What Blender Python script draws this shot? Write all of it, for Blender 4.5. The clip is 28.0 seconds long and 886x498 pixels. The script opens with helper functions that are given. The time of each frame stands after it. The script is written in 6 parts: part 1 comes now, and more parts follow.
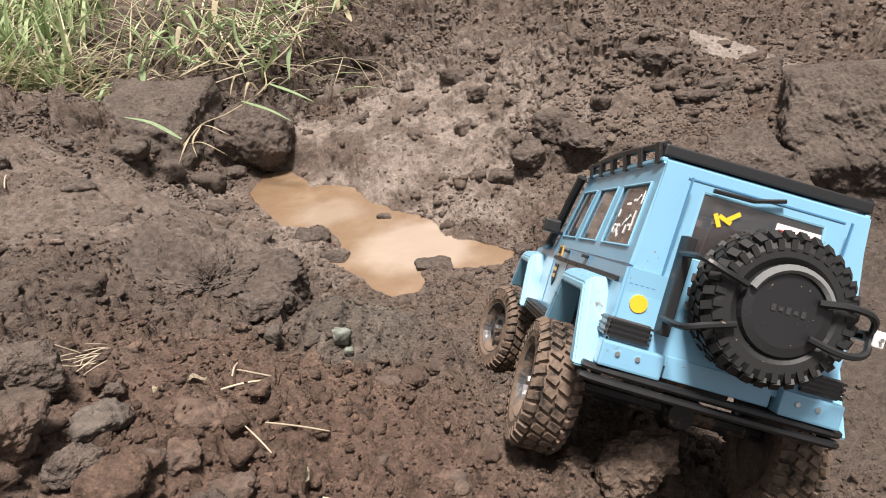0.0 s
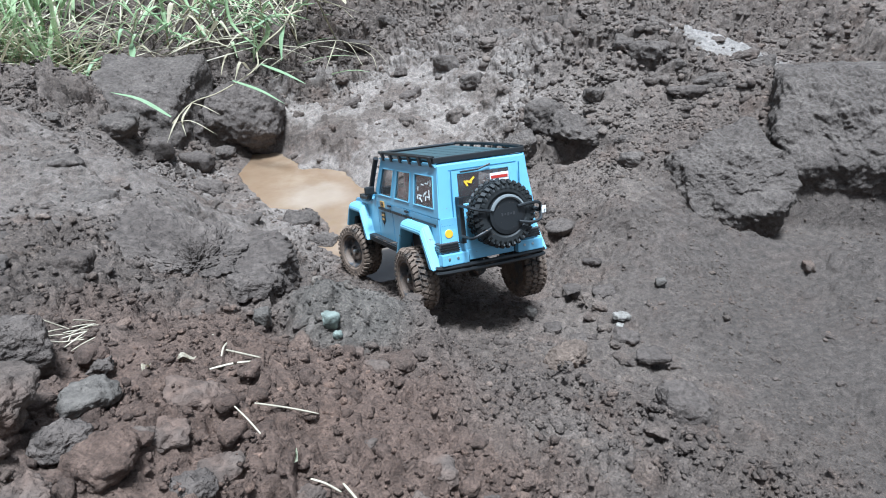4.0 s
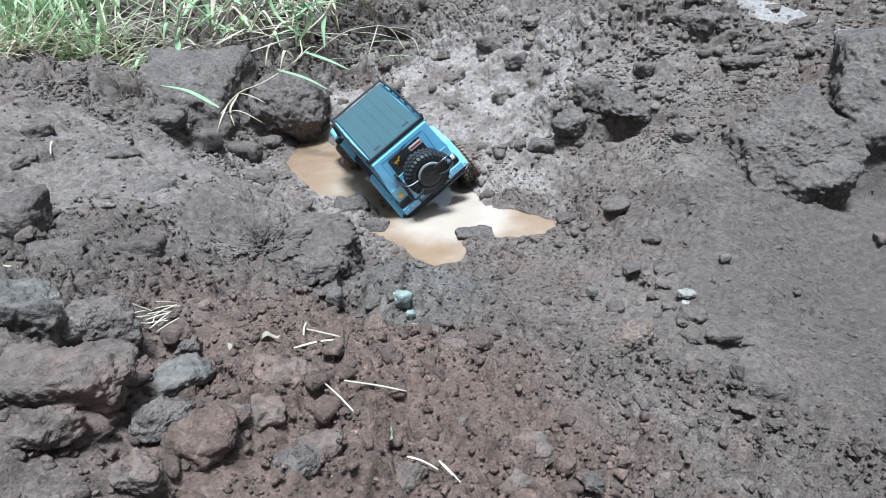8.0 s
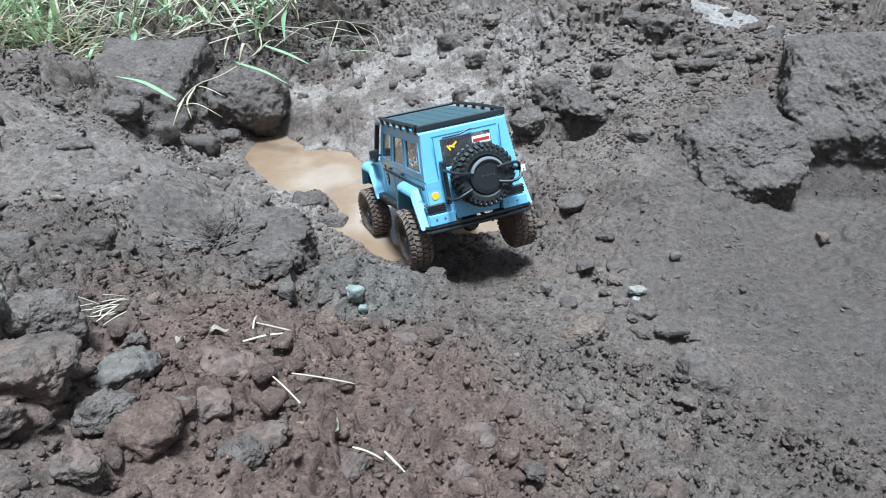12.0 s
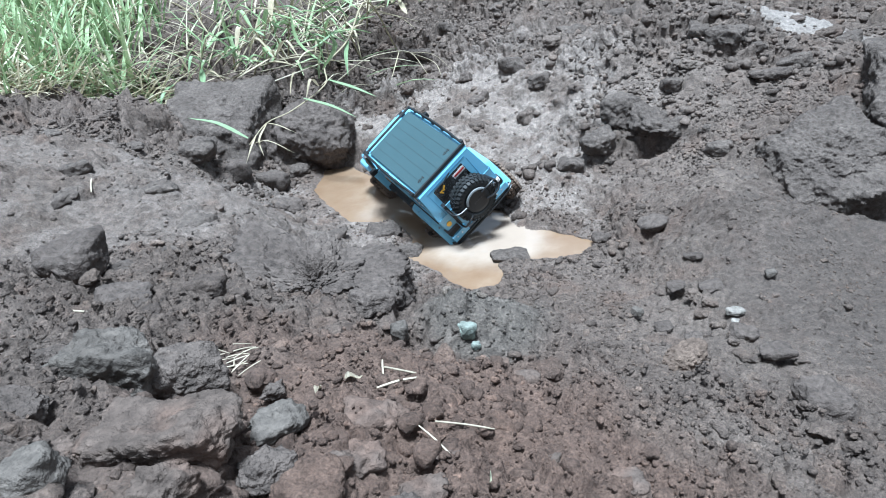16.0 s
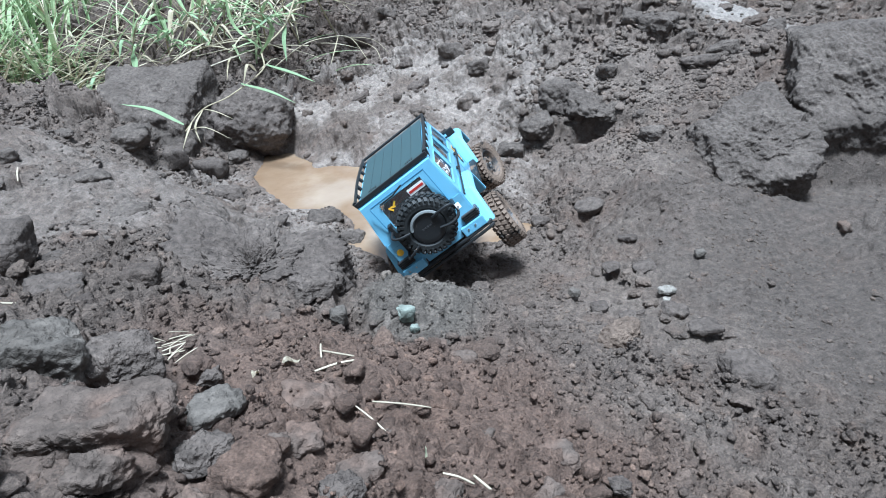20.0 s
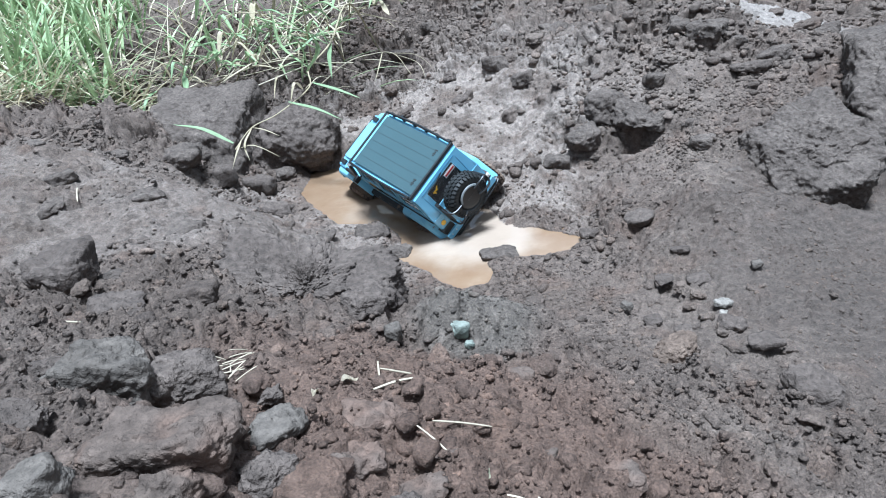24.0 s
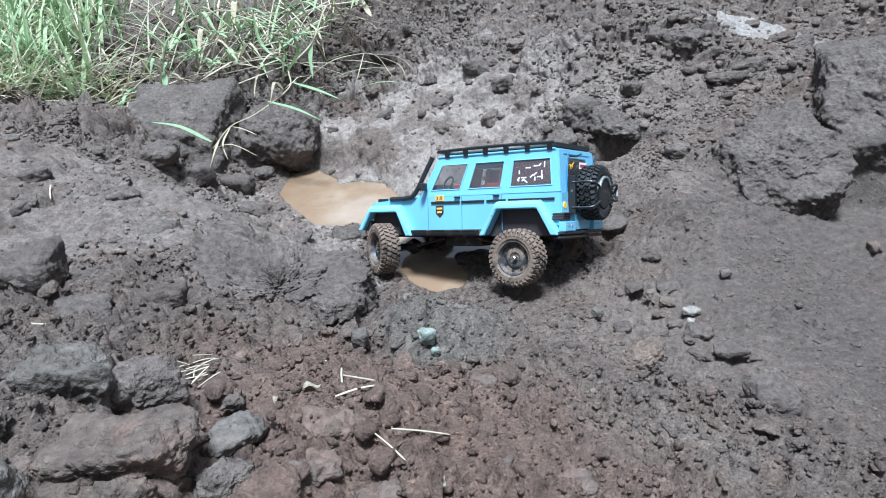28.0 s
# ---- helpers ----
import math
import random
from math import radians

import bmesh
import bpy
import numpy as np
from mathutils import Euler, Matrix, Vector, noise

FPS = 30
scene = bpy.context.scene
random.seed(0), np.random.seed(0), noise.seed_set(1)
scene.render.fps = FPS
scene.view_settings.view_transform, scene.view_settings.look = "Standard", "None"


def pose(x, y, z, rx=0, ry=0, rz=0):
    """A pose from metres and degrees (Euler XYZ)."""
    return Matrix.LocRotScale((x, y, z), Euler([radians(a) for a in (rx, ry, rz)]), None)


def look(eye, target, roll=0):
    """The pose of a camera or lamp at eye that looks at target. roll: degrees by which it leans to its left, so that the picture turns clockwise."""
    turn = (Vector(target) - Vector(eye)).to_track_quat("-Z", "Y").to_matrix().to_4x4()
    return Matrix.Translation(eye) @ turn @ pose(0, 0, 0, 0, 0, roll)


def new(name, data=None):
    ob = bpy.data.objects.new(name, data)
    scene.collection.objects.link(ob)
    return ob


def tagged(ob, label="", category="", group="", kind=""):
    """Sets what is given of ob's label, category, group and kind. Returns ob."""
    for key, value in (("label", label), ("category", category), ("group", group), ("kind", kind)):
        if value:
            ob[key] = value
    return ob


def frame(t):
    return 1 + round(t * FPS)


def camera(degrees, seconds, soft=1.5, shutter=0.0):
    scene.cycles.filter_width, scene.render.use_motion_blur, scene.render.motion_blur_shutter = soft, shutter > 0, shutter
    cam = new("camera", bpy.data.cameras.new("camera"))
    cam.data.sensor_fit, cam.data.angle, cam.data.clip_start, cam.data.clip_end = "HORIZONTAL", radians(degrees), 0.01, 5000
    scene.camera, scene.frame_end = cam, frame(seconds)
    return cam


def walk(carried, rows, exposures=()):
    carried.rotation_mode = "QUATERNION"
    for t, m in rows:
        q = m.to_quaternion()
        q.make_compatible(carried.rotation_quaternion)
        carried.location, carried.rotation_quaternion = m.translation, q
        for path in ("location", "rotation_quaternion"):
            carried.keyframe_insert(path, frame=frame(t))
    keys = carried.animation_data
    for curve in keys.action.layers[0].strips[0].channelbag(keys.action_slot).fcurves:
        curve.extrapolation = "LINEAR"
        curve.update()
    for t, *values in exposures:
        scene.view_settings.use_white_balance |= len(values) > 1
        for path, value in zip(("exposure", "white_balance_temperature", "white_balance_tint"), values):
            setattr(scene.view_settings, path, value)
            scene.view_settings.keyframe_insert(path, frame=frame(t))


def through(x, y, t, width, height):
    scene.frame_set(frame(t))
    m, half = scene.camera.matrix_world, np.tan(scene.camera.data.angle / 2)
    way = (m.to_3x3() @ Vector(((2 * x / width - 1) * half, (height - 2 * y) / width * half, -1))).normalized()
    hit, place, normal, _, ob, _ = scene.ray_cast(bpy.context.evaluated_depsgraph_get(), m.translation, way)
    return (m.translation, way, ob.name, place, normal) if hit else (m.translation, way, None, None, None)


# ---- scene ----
import functools

# camera: handheld, crouching beside the gully
cam = camera(63.91, 28.0, soft=1.0)
PATH = [
    (0, 0.0955, -0.0273, 0.8081, 63.332, 4.018, -5.110),
    (0.5, 0.0976, -0.0292, 0.8117, 63.593, 3.630, -4.651),
    (1, 0.0948, -0.0233, 0.8105, 63.910, 3.430, -4.524),
    (1.5, 0.0872, -0.0223, 0.8082, 63.483, 3.638, -3.970),
    (2, 0.0849, -0.0223, 0.8093, 63.344, 3.695, -3.685),
    (2.5, 0.0824, -0.0223, 0.8072, 63.062, 3.633, -3.521),
    (3, 0.0798, -0.0214, 0.8065, 63.044, 3.604, -3.246),
    (3.5, 0.0814, -0.0228, 0.8057, 62.680, 3.458, -3.310),
    (4, 0.0896, -0.0275, 0.8076, 62.326, 1.966, -5.296),
    (4.5, 0.0904, -0.0302, 0.8076, 62.084, 1.814, -5.583),
    (6.5, 0.0758, -0.0282, 0.8009, 61.463, 2.248, -5.142),
    (7, 0.0757, -0.0295, 0.7992, 61.231, 2.332, -5.048),
    (7.5, 0.0730, -0.0291, 0.7958, 60.753, 2.459, -4.821),
    (8, 0.0516, -0.0144, 0.7903, 61.469, 4.629, -3.342),
    (8.5, 0.0531, -0.0160, 0.7893, 61.415, 4.439, -3.144),
    (9, 0.0527, -0.0173, 0.7915, 61.527, 4.620, -2.839),
    (9.5, 0.0516, -0.0168, 0.7902, 61.544, 4.578, -2.745),
    (10, 0.0512, -0.0150, 0.7886, 61.503, 4.601, -2.685),
    (10.5, 0.0427, -0.0102, 0.7877, 62.022, 5.250, -2.486),
    (11, 0.0596, -0.0085, 0.7911, 62.145, 3.346, -5.291),
    (11.5, 0.0627, -0.0253, 0.7953, 61.283, 2.811, -5.732),
    (13.5, 0.0505, -0.0165, 0.7867, 60.816, 3.233, -5.714),
    (14, 0.0387, -0.0055, 0.7998, 62.100, 3.503, -4.894),
    (14.5, 0.0266, -0.0072, 0.8081, 62.534, 3.872, -4.572),
    (15, 0.0257, -0.0070, 0.8042, 62.279, 3.899, -4.873),
    (15.5, 0.0014, 0.0028, 0.7989, 62.605, 6.041, -3.307),
    (16, 0.0008, 0.0005, 0.8033, 62.974, 6.792, -3.265),
    (16.5, -0.0012, -0.0019, 0.8042, 62.720, 7.113, -3.504),
    (17, -0.0000, 0.0000, 0.8039, 62.773, 7.123, -3.651),
    (17.5, -0.0002, -0.0015, 0.8063, 62.886, 7.093, -3.899),
    (18, -0.0012, -0.0033, 0.8105, 62.910, 7.294, -3.855),
    (18.5, 0.0130, -0.0025, 0.8143, 63.398, 6.181, -5.145),
    (19, 0.0093, -0.0092, 0.8149, 62.145, 5.658, -7.388),
    (19.5, 0.0077, -0.0115, 0.8098, 61.744, 5.504, -7.533),
    (20, 0.0088, -0.0120, 0.8066, 61.375, 5.565, -7.606),
    (20.5, 0.0110, -0.0106, 0.8099, 61.809, 5.668, -7.526),
    (21, -0.0006, -0.0092, 0.8096, 62.070, 6.815, -6.289),
    (21.5, -0.0116, -0.0032, 0.8092, 62.658, 8.172, -5.824),
    (23.5, -0.0144, 0.0028, 0.8069, 63.228, 9.132, -5.126),
    (24, -0.0028, -0.0036, 0.8073, 62.718, 7.725, -4.889),
    (24.5, 0.0020, -0.0080, 0.8125, 62.617, 6.971, -5.578),
    (25, 0.0049, -0.0080, 0.8129, 62.614, 6.723, -5.623),
    (25.5, 0.0055, -0.0089, 0.8132, 62.563, 6.879, -5.670),
    (26, 0.0044, -0.0068, 0.8112, 62.554, 6.883, -5.853),
    (26.5, 0.0046, -0.0096, 0.8136, 62.455, 6.964, -5.835),
    (27, 0.0086, -0.0093, 0.8140, 62.476, 6.709, -5.728),
    (27.5, 0.0093, -0.0093, 0.8156, 62.572, 6.736, -5.828),
    (28, 0.0134, -0.0104, 0.8181, 62.592, 6.183, -5.712),
]
LOOKS = [
    (0.0, 1.08, 6900, 16), (1.4, 1.02, 6700, 15), (2.0, 1.14, 5750, 9), (3.0, 1.22, 5300, 4), (4.5, 1.42, 5050, 3), (7.0, 1.5, 5050, 3), (9.0, 1.52, 5000, 0),
    (10.0, 1.5, 5000, 0), (11.0, 1.4, 5000, -1), (14.0, 1.5, 5000, 2), (17.0, 1.5, 5000, 1), (19.0, 1.38, 5000, 2), (20.0, 1.38, 5000, 2), (21.0, 1.47, 5000, 2), (25.0, 1.45, 5050, 4), (28.0, 1.42, 5050, 3),
]
walk(cam, [(t, pose(x, y, z, rx, ry, rz)) for t, x, y, z, rx, ry, rz in PATH], LOOKS)


# ---- light: overcast sky with a broad veiled sun ----
SUN_ELEVATION, SUN_AZIMUTH = radians(78), radians(174)
world = bpy.data.worlds.new("overcast_sky")
scene.world = world
world.use_nodes = True
wn, wl = world.node_tree.nodes, world.node_tree.links
sky = wn.new("ShaderNodeTexSky")
sky.sky_type, sky.sun_disc = "NISHITA", False
sky.sun_elevation, sky.sun_rotation = SUN_ELEVATION, SUN_AZIMUTH
sky.air_density, sky.dust_density = 1.0, 4.0
veil = wn.new("ShaderNodeHueSaturation")
veil.inputs["Saturation"].default_value = 0.18
wl.new(sky.outputs["Color"], veil.inputs["Color"])
wl.new(veil.outputs["Color"], wn["Background"].inputs["Color"])
wn["Background"].inputs["Strength"].default_value = 0.052
sun = new("sun", bpy.data.lights.new("sun", "SUN"))
sun.data.energy, sun.data.angle, sun.data.color = 3.9, radians(13), (1.0, 0.97, 0.93)
sun_way = Vector((math.sin(SUN_AZIMUTH) * math.cos(SUN_ELEVATION), math.cos(SUN_AZIMUTH) * math.cos(SUN_ELEVATION), math.sin(SUN_ELEVATION)))
sun.matrix_basis = look(sun_way * 30, (0, 0, 0))


# ---- material helpers ----
def material(name, roughness=0.6, metallic=0.0, specular=0.5, color=(0.5, 0.5, 0.5)):
    mat = bpy.data.materials.new(name)
    mat.use_nodes = True
    bsdf = mat.node_tree.nodes["Principled BSDF"]
    bsdf.inputs["Base Color"].default_value = (*color, 1)
    bsdf.inputs["Roughness"].default_value = roughness
    bsdf.inputs["Metallic"].default_value = metallic
    bsdf.inputs["Specular IOR Level"].default_value = specular
    return mat, mat.node_tree.nodes, mat.node_tree.links, bsdf


def noise_node(nt, scale, detail=4.0, rough=0.55, coords=None, kind="ShaderNodeTexNoise"):
    n = nt.nodes.new(kind)
    n.inputs["Scale"].default_value = scale
    n.inputs["Detail"].default_value = detail
    n.inputs["Roughness"].default_value = rough
    if coords is not None:
        nt.links.new(coords, n.inputs["Vector"])
    return n


def ramp_node(nt, fac, stops):
    r = nt.nodes.new("ShaderNodeValToRGB")
    r.color_ramp.elements[0].position, r.color_ramp.elements[0].color = stops[0][0], (*stops[0][1], 1)
    r.color_ramp.elements[1].position, r.color_ramp.elements[1].color = stops[-1][0], (*stops[-1][1], 1)
    for p, c in stops[1:-1]:
        e = r.color_ramp.elements.new(p)
        e.color = (*c, 1)
    nt.links.new(fac, r.inputs["Fac"])
    return r


def grey(v):
    return (v, v, v)


def mix_node(nt, fac, a, b, mode="MIX"):
    m = nt.nodes.new("ShaderNodeMix")
    m.data_type, m.blend_type = "RGBA", mode
    for socket, value in ((m.inputs["Factor"], fac), (m.inputs["A"], a), (m.inputs["B"], b)):
        if isinstance(value, bpy.types.NodeSocket):
            nt.links.new(value, socket)
        elif isinstance(value, (int, float)):
            socket.default_value = value
        else:
            socket.default_value = (*value, 1)
    return m.outputs["Result"]


def bump_node(nt, height, strength, distance, under=None):
    b = nt.nodes.new("ShaderNodeBump")
    b.inputs["Strength"].default_value, b.inputs["Distance"].default_value = strength, distance
    nt.links.new(height, b.inputs["Height"])
    if under is not None:
        nt.links.new(under, b.inputs["Normal"])
    return b.outputs["Normal"]


def math_node(nt, op, a, b=0.0):
    m = nt.nodes.new("ShaderNodeMath")
    m.operation = op
    for socket, value in ((m.inputs[0], a), (m.inputs[1], b)):
        if isinstance(value, bpy.types.NodeSocket):
            nt.links.new(value, socket)
        else:
            socket.default_value = value
    return m.outputs[0]


def spot_mask(nt, pos, centre, radius, edge):
    """1 inside a rough-edged patch of the ground, 0 outside."""
    d = nt.nodes.new("ShaderNodeVectorMath")
    d.operation = "DISTANCE"
    nt.links.new(pos, d.inputs[0])
    d.inputs[1].default_value = centre
    n = noise_node(nt, 9.0, 4.0, 0.6, pos)
    dist = math_node(nt, "ADD", d.outputs["Value"], math_node(nt, "SUBTRACT", math_node(nt, "MULTIPLY", n.outputs["Fac"], edge * 2.4), edge * 1.2))
    m = nt.nodes.new("ShaderNodeMapRange")
    m.interpolation_type = "SMOOTHSTEP"
    m.inputs["From Min"].default_value, m.inputs["From Max"].default_value = radius + edge, radius - edge
    nt.links.new(dist, m.inputs["Value"])
    return m.outputs["Result"]


# ---- materials: soil, stone, water ----
def soil_colour(nt, pos):
    """The colour of the dug soil by place: grey-brown, redder on the near heap, greyer on the knoll, paler to brighten
    the left slope and far bank.
    """
    broad = noise_node(nt, 3.2, 6, 0.62, pos)
    base = ramp_node(nt, broad.outputs["Fac"], [(0.3, (0.106, 0.081, 0.064)), (0.5, (0.133, 0.103, 0.084)), (0.7, (0.167, 0.133, 0.109))]).outputs["Color"]
    red = spot_mask(nt, pos, (0.0, 0.42, 0.43), 0.22, 0.10)
    base = mix_node(nt, math_node(nt, "MULTIPLY", red, 0.75), base, (0.146, 0.093, 0.068))
    rust = noise_node(nt, 11.0, 4, 0.6, pos)
    base = mix_node(nt, math_node(nt, "MULTIPLY", ramp_node(nt, rust.outputs["Fac"], [(0.52, grey(0)), (0.66, grey(1))]).outputs["Color"], 0.38), base, (0.140, 0.090, 0.065))
    knoll = spot_mask(nt, pos, (0.035, 0.655, 0.40), 0.075, 0.03)
    base = mix_node(nt, math_node(nt, "MULTIPLY", knoll, 0.75), base, (0.138, 0.121, 0.102))
    # pale flakes brighten the left slope through its colour
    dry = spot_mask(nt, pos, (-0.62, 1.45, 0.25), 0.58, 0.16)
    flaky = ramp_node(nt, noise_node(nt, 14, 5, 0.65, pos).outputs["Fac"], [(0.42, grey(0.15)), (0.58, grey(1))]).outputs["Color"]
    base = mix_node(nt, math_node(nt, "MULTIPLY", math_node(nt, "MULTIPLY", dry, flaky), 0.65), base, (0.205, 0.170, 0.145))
    # light put into the colour: paler soil over the dark far bank
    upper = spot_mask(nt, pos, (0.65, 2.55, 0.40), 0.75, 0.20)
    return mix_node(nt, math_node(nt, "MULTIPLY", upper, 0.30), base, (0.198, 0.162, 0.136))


def soil_material(name, stone=False, crumb=False):
    mat, nodes, links, bsdf = material(name, 0.82, 0, 0.3)
    nt = mat.node_tree
    geo = nodes.new("ShaderNodeNewGeometry")
    pos = geo.outputs["Position"]
    fine = noise_node(nt, 70, 7, 0.72, pos)
    grain = noise_node(nt, 420, 3, 0.7, pos)
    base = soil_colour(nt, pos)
    if not (stone or crumb):
        pale = spot_mask(nt, pos, (1.20, 2.22, 0.34), 0.23, 0.06)
        base = mix_node(nt, math_node(nt, "MULTIPLY", pale, 0.85), base, (0.285, 0.250, 0.220))
        # wet mud: smoother, with its pale sheen painted into the colour as well
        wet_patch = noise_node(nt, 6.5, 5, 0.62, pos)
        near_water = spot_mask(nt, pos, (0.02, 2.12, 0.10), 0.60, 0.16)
        sheen_streak = ramp_node(nt, wet_patch.outputs["Fac"], [(0.44, grey(0)), (0.56, grey(1))]).outputs["Color"]
        wet = math_node(nt, "MULTIPLY", near_water, sheen_streak)
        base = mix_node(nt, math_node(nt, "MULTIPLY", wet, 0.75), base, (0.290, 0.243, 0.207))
        sand = spot_mask(nt, pos, (1.05, 1.05, 0.05), 0.56, 0.20)
        base = mix_node(nt, math_node(nt, "MULTIPLY", sand, 0.75), base, (0.082, 0.066, 0.055))
        rough = nodes.new("ShaderNodeMapRange")
        rough.inputs["To Min"].default_value, rough.inputs["To Max"].default_value = 0.82, 0.34
        links.new(wet, rough.inputs["Value"])
        links.new(rough.outputs["Result"], bsdf.inputs["Roughness"])
    base = mix_node(nt, 0.8, base, ramp_node(nt, fine.outputs["Fac"], [(0.28, grey(0.40)), (0.5, grey(0.95)), (0.72, grey(1.62))]).outputs["Color"], "MULTIPLY")
    base = mix_node(nt, 0.7, base, ramp_node(nt, grain.outputs["Fac"], [(0.3, grey(0.46)), (0.7, grey(1.52))]).outputs["Color"], "MULTIPLY")
    if stone:
        info = nodes.new("ShaderNodeObjectInfo")
        base = mix_node(nt, 1.0, base, ramp_node(nt, info.outputs["Random"], [(0.0, (0.74, 0.74, 0.75)), (0.5, (0.88, 0.87, 0.86)), (1.0, (1.08, 1.06, 1.04))]).outputs["Color"], "MULTIPLY")
    if crumb:
        base = mix_node(nt, 1.0, base, ramp_node(nt, geo.outputs["Random Per Island"], [(0.0, grey(0.72)), (0.7, grey(0.98)), (0.97, (1.12, 1.08, 1.04)), (1.0, (1.6, 1.55, 1.5))]).outputs["Color"], "MULTIPLY")
    links.new(base, bsdf.inputs["Base Color"])
    n1 = bump_node(nt, fine.outputs["Fac"], 1.0, 0.010, bump_node(nt, noise_node(nt, 190, 5, 0.72, pos).outputs["Fac"], 0.9, 0.0035))
    links.new(bump_node(nt, grain.outputs["Fac"], 0.7, 0.0015, n1), bsdf.inputs["Normal"])
    return mat


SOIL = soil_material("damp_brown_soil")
CLOD = soil_material("clod_of_soil", True)
CRUMB = soil_material("soil_crumbs", False, True)


def water_material():
    mat, nodes, links, bsdf = material("muddy_water", 0.04, 0, 0.5)
    nt = mat.node_tree
    pos = nodes.new("ShaderNodeNewGeometry").outputs["Position"]
    cloud = noise_node(nt, 6, 5, 0.6, pos)
    silt = ramp_node(nt, cloud.outputs["Fac"], [(0.3, (0.165, 0.104, 0.060)), (0.55, (0.205, 0.140, 0.089)), (0.75, (0.27, 0.20, 0.138))]).outputs["Color"]
    # pale silt and the sky's white reflection, both painted in as two patches
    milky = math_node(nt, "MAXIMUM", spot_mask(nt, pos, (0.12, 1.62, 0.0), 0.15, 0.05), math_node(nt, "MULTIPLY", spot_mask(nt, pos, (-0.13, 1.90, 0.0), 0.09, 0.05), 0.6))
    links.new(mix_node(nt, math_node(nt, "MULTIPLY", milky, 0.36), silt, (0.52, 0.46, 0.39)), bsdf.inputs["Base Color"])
    bsdf.inputs["IOR"].default_value = 1.33
    bsdf.inputs["Coat Weight"].default_value, bsdf.inputs["Coat Roughness"].default_value = 0.6, 0.02
    ripple = noise_node(nt, 11, 3, 0.5, pos)
    links.new(bump_node(nt, ripple.outputs["Fac"], 0.5, 0.006), bsdf.inputs["Normal"])
    links.new(bump_node(nt, ripple.outputs["Fac"], 0.42, 0.006), bsdf.inputs["Coat Normal"])
    return mat


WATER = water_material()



# ---- mesh helpers ----
def part(name, bm, mat, parent=None, label="", flat=True):
    mesh = bpy.data.meshes.new(name)
    bmesh.ops.recalc_face_normals(bm, faces=bm.faces)
    bm.to_mesh(mesh)
    bm.free()
    mesh.materials.append(mat)
    if not flat:
        mesh.polygons.foreach_set("use_smooth", np.ones(len(mesh.polygons), bool))
    ob = new(name, mesh)
    if parent is not None:
        ob.parent = parent
    if label:
        ob["label"] = label
    return ob


def same_mesh(name, ob, parent, m, label=""):
    """A further part on the same mesh."""
    twin = new(name, ob.data)
    twin.parent, twin.matrix_basis = parent, m
    if label:
        twin["label"] = label
    return twin


def add_box(bm, centre, size, bevel=0.0, turn=None):
    m = Matrix.Translation(centre) @ (turn if turn is not None else Matrix()) @ Matrix.Diagonal((*size, 1))
    made = bmesh.ops.create_cube(bm, size=1, matrix=m)["verts"]
    if bevel:
        edges = list({e for v in made for e in v.link_edges})
        bmesh.ops.bevel(bm, geom=edges, offset=bevel, segments=2, affect="EDGES", profile=0.6)
    return bm


def box(centre, size, bevel=0.0, turn=None):
    return add_box(bmesh.new(), centre, size, bevel, turn)


def add_tube(bm, points, r, sides=8):
    points = [Vector(p) for p in points]
    rings = []
    for i, p in enumerate(points):
        way = (points[min(i + 1, len(points) - 1)] - points[max(i - 1, 0)]).normalized()
        a = way.orthogonal().normalized() if i == 0 else (side - way * side.dot(way)).normalized()
        side = a
        b = way.cross(a)
        rr = r[i] if isinstance(r, (list, tuple)) else r
        rings.append([bm.verts.new(p + (a * math.cos(k * math.tau / sides) + b * math.sin(k * math.tau / sides)) * rr) for k in range(sides)])
    for q, s in zip(rings, rings[1:]):
        for k in range(sides):
            bm.faces.new((q[k], q[(k + 1) % sides], s[(k + 1) % sides], s[k]))
    bm.faces.new(rings[0][::-1])
    bm.faces.new(rings[-1])
    return bm


def tube(points, r, sides=8):
    return add_tube(bmesh.new(), points, r, sides)


def bent(points, steps=6):
    """A smooth line through the points."""
    p = [Vector(q) for q in points]
    p = [p[0] * 2 - p[1]] + p + [p[-1] * 2 - p[-2]]
    line = []
    for i in range(1, len(p) - 2):
        for k in range(steps):
            t = k / steps
            line.append(0.5 * (2 * p[i] + (p[i + 1] - p[i - 1]) * t + (2 * p[i - 1] - 5 * p[i] + 4 * p[i + 1] - p[i + 2]) * t * t + (3 * p[i] - p[i - 1] - 3 * p[i + 1] + p[i + 2]) * t ** 3))
    return line + [p[-2]]


def add_spun(bm, profile, sides=40, closed=False):
    """A profile of (distance along x, radius) spun round the x axis."""
    rings = [[bm.verts.new((x, r * math.cos(k * math.tau / sides), r * math.sin(k * math.tau / sides))) for k in range(sides)] for x, r in profile]
    pairs = list(zip(rings, rings[1:])) + ([(rings[-1], rings[0])] if closed else [])
    for q, s in pairs:
        for k in range(sides):
            bm.faces.new((q[k], q[(k + 1) % sides], s[(k + 1) % sides], s[k]))
    if not closed:
        bm.faces.new(rings[0])
        bm.faces.new(rings[-1][::-1])
    return bm


def prism(outline, x0, x1, bevel=0.0):
    """An outline in (y, z) drawn out from x0 to x1."""
    bm = bmesh.new()
    a = [bm.verts.new((x0, y, z)) for y, z in outline]
    b = [bm.verts.new((x1, y, z)) for y, z in outline]
    n = len(outline)
    for i in range(n):
        bm.faces.new((a[i], a[(i + 1) % n], b[(i + 1) % n], b[i]))
    bm.faces.new(a[::-1])
    bm.faces.new(b)
    if bevel:
        bmesh.ops.bevel(bm, geom=bm.edges[:], offset=bevel, segments=2, affect="EDGES", clamp_overlap=True)
    return bm


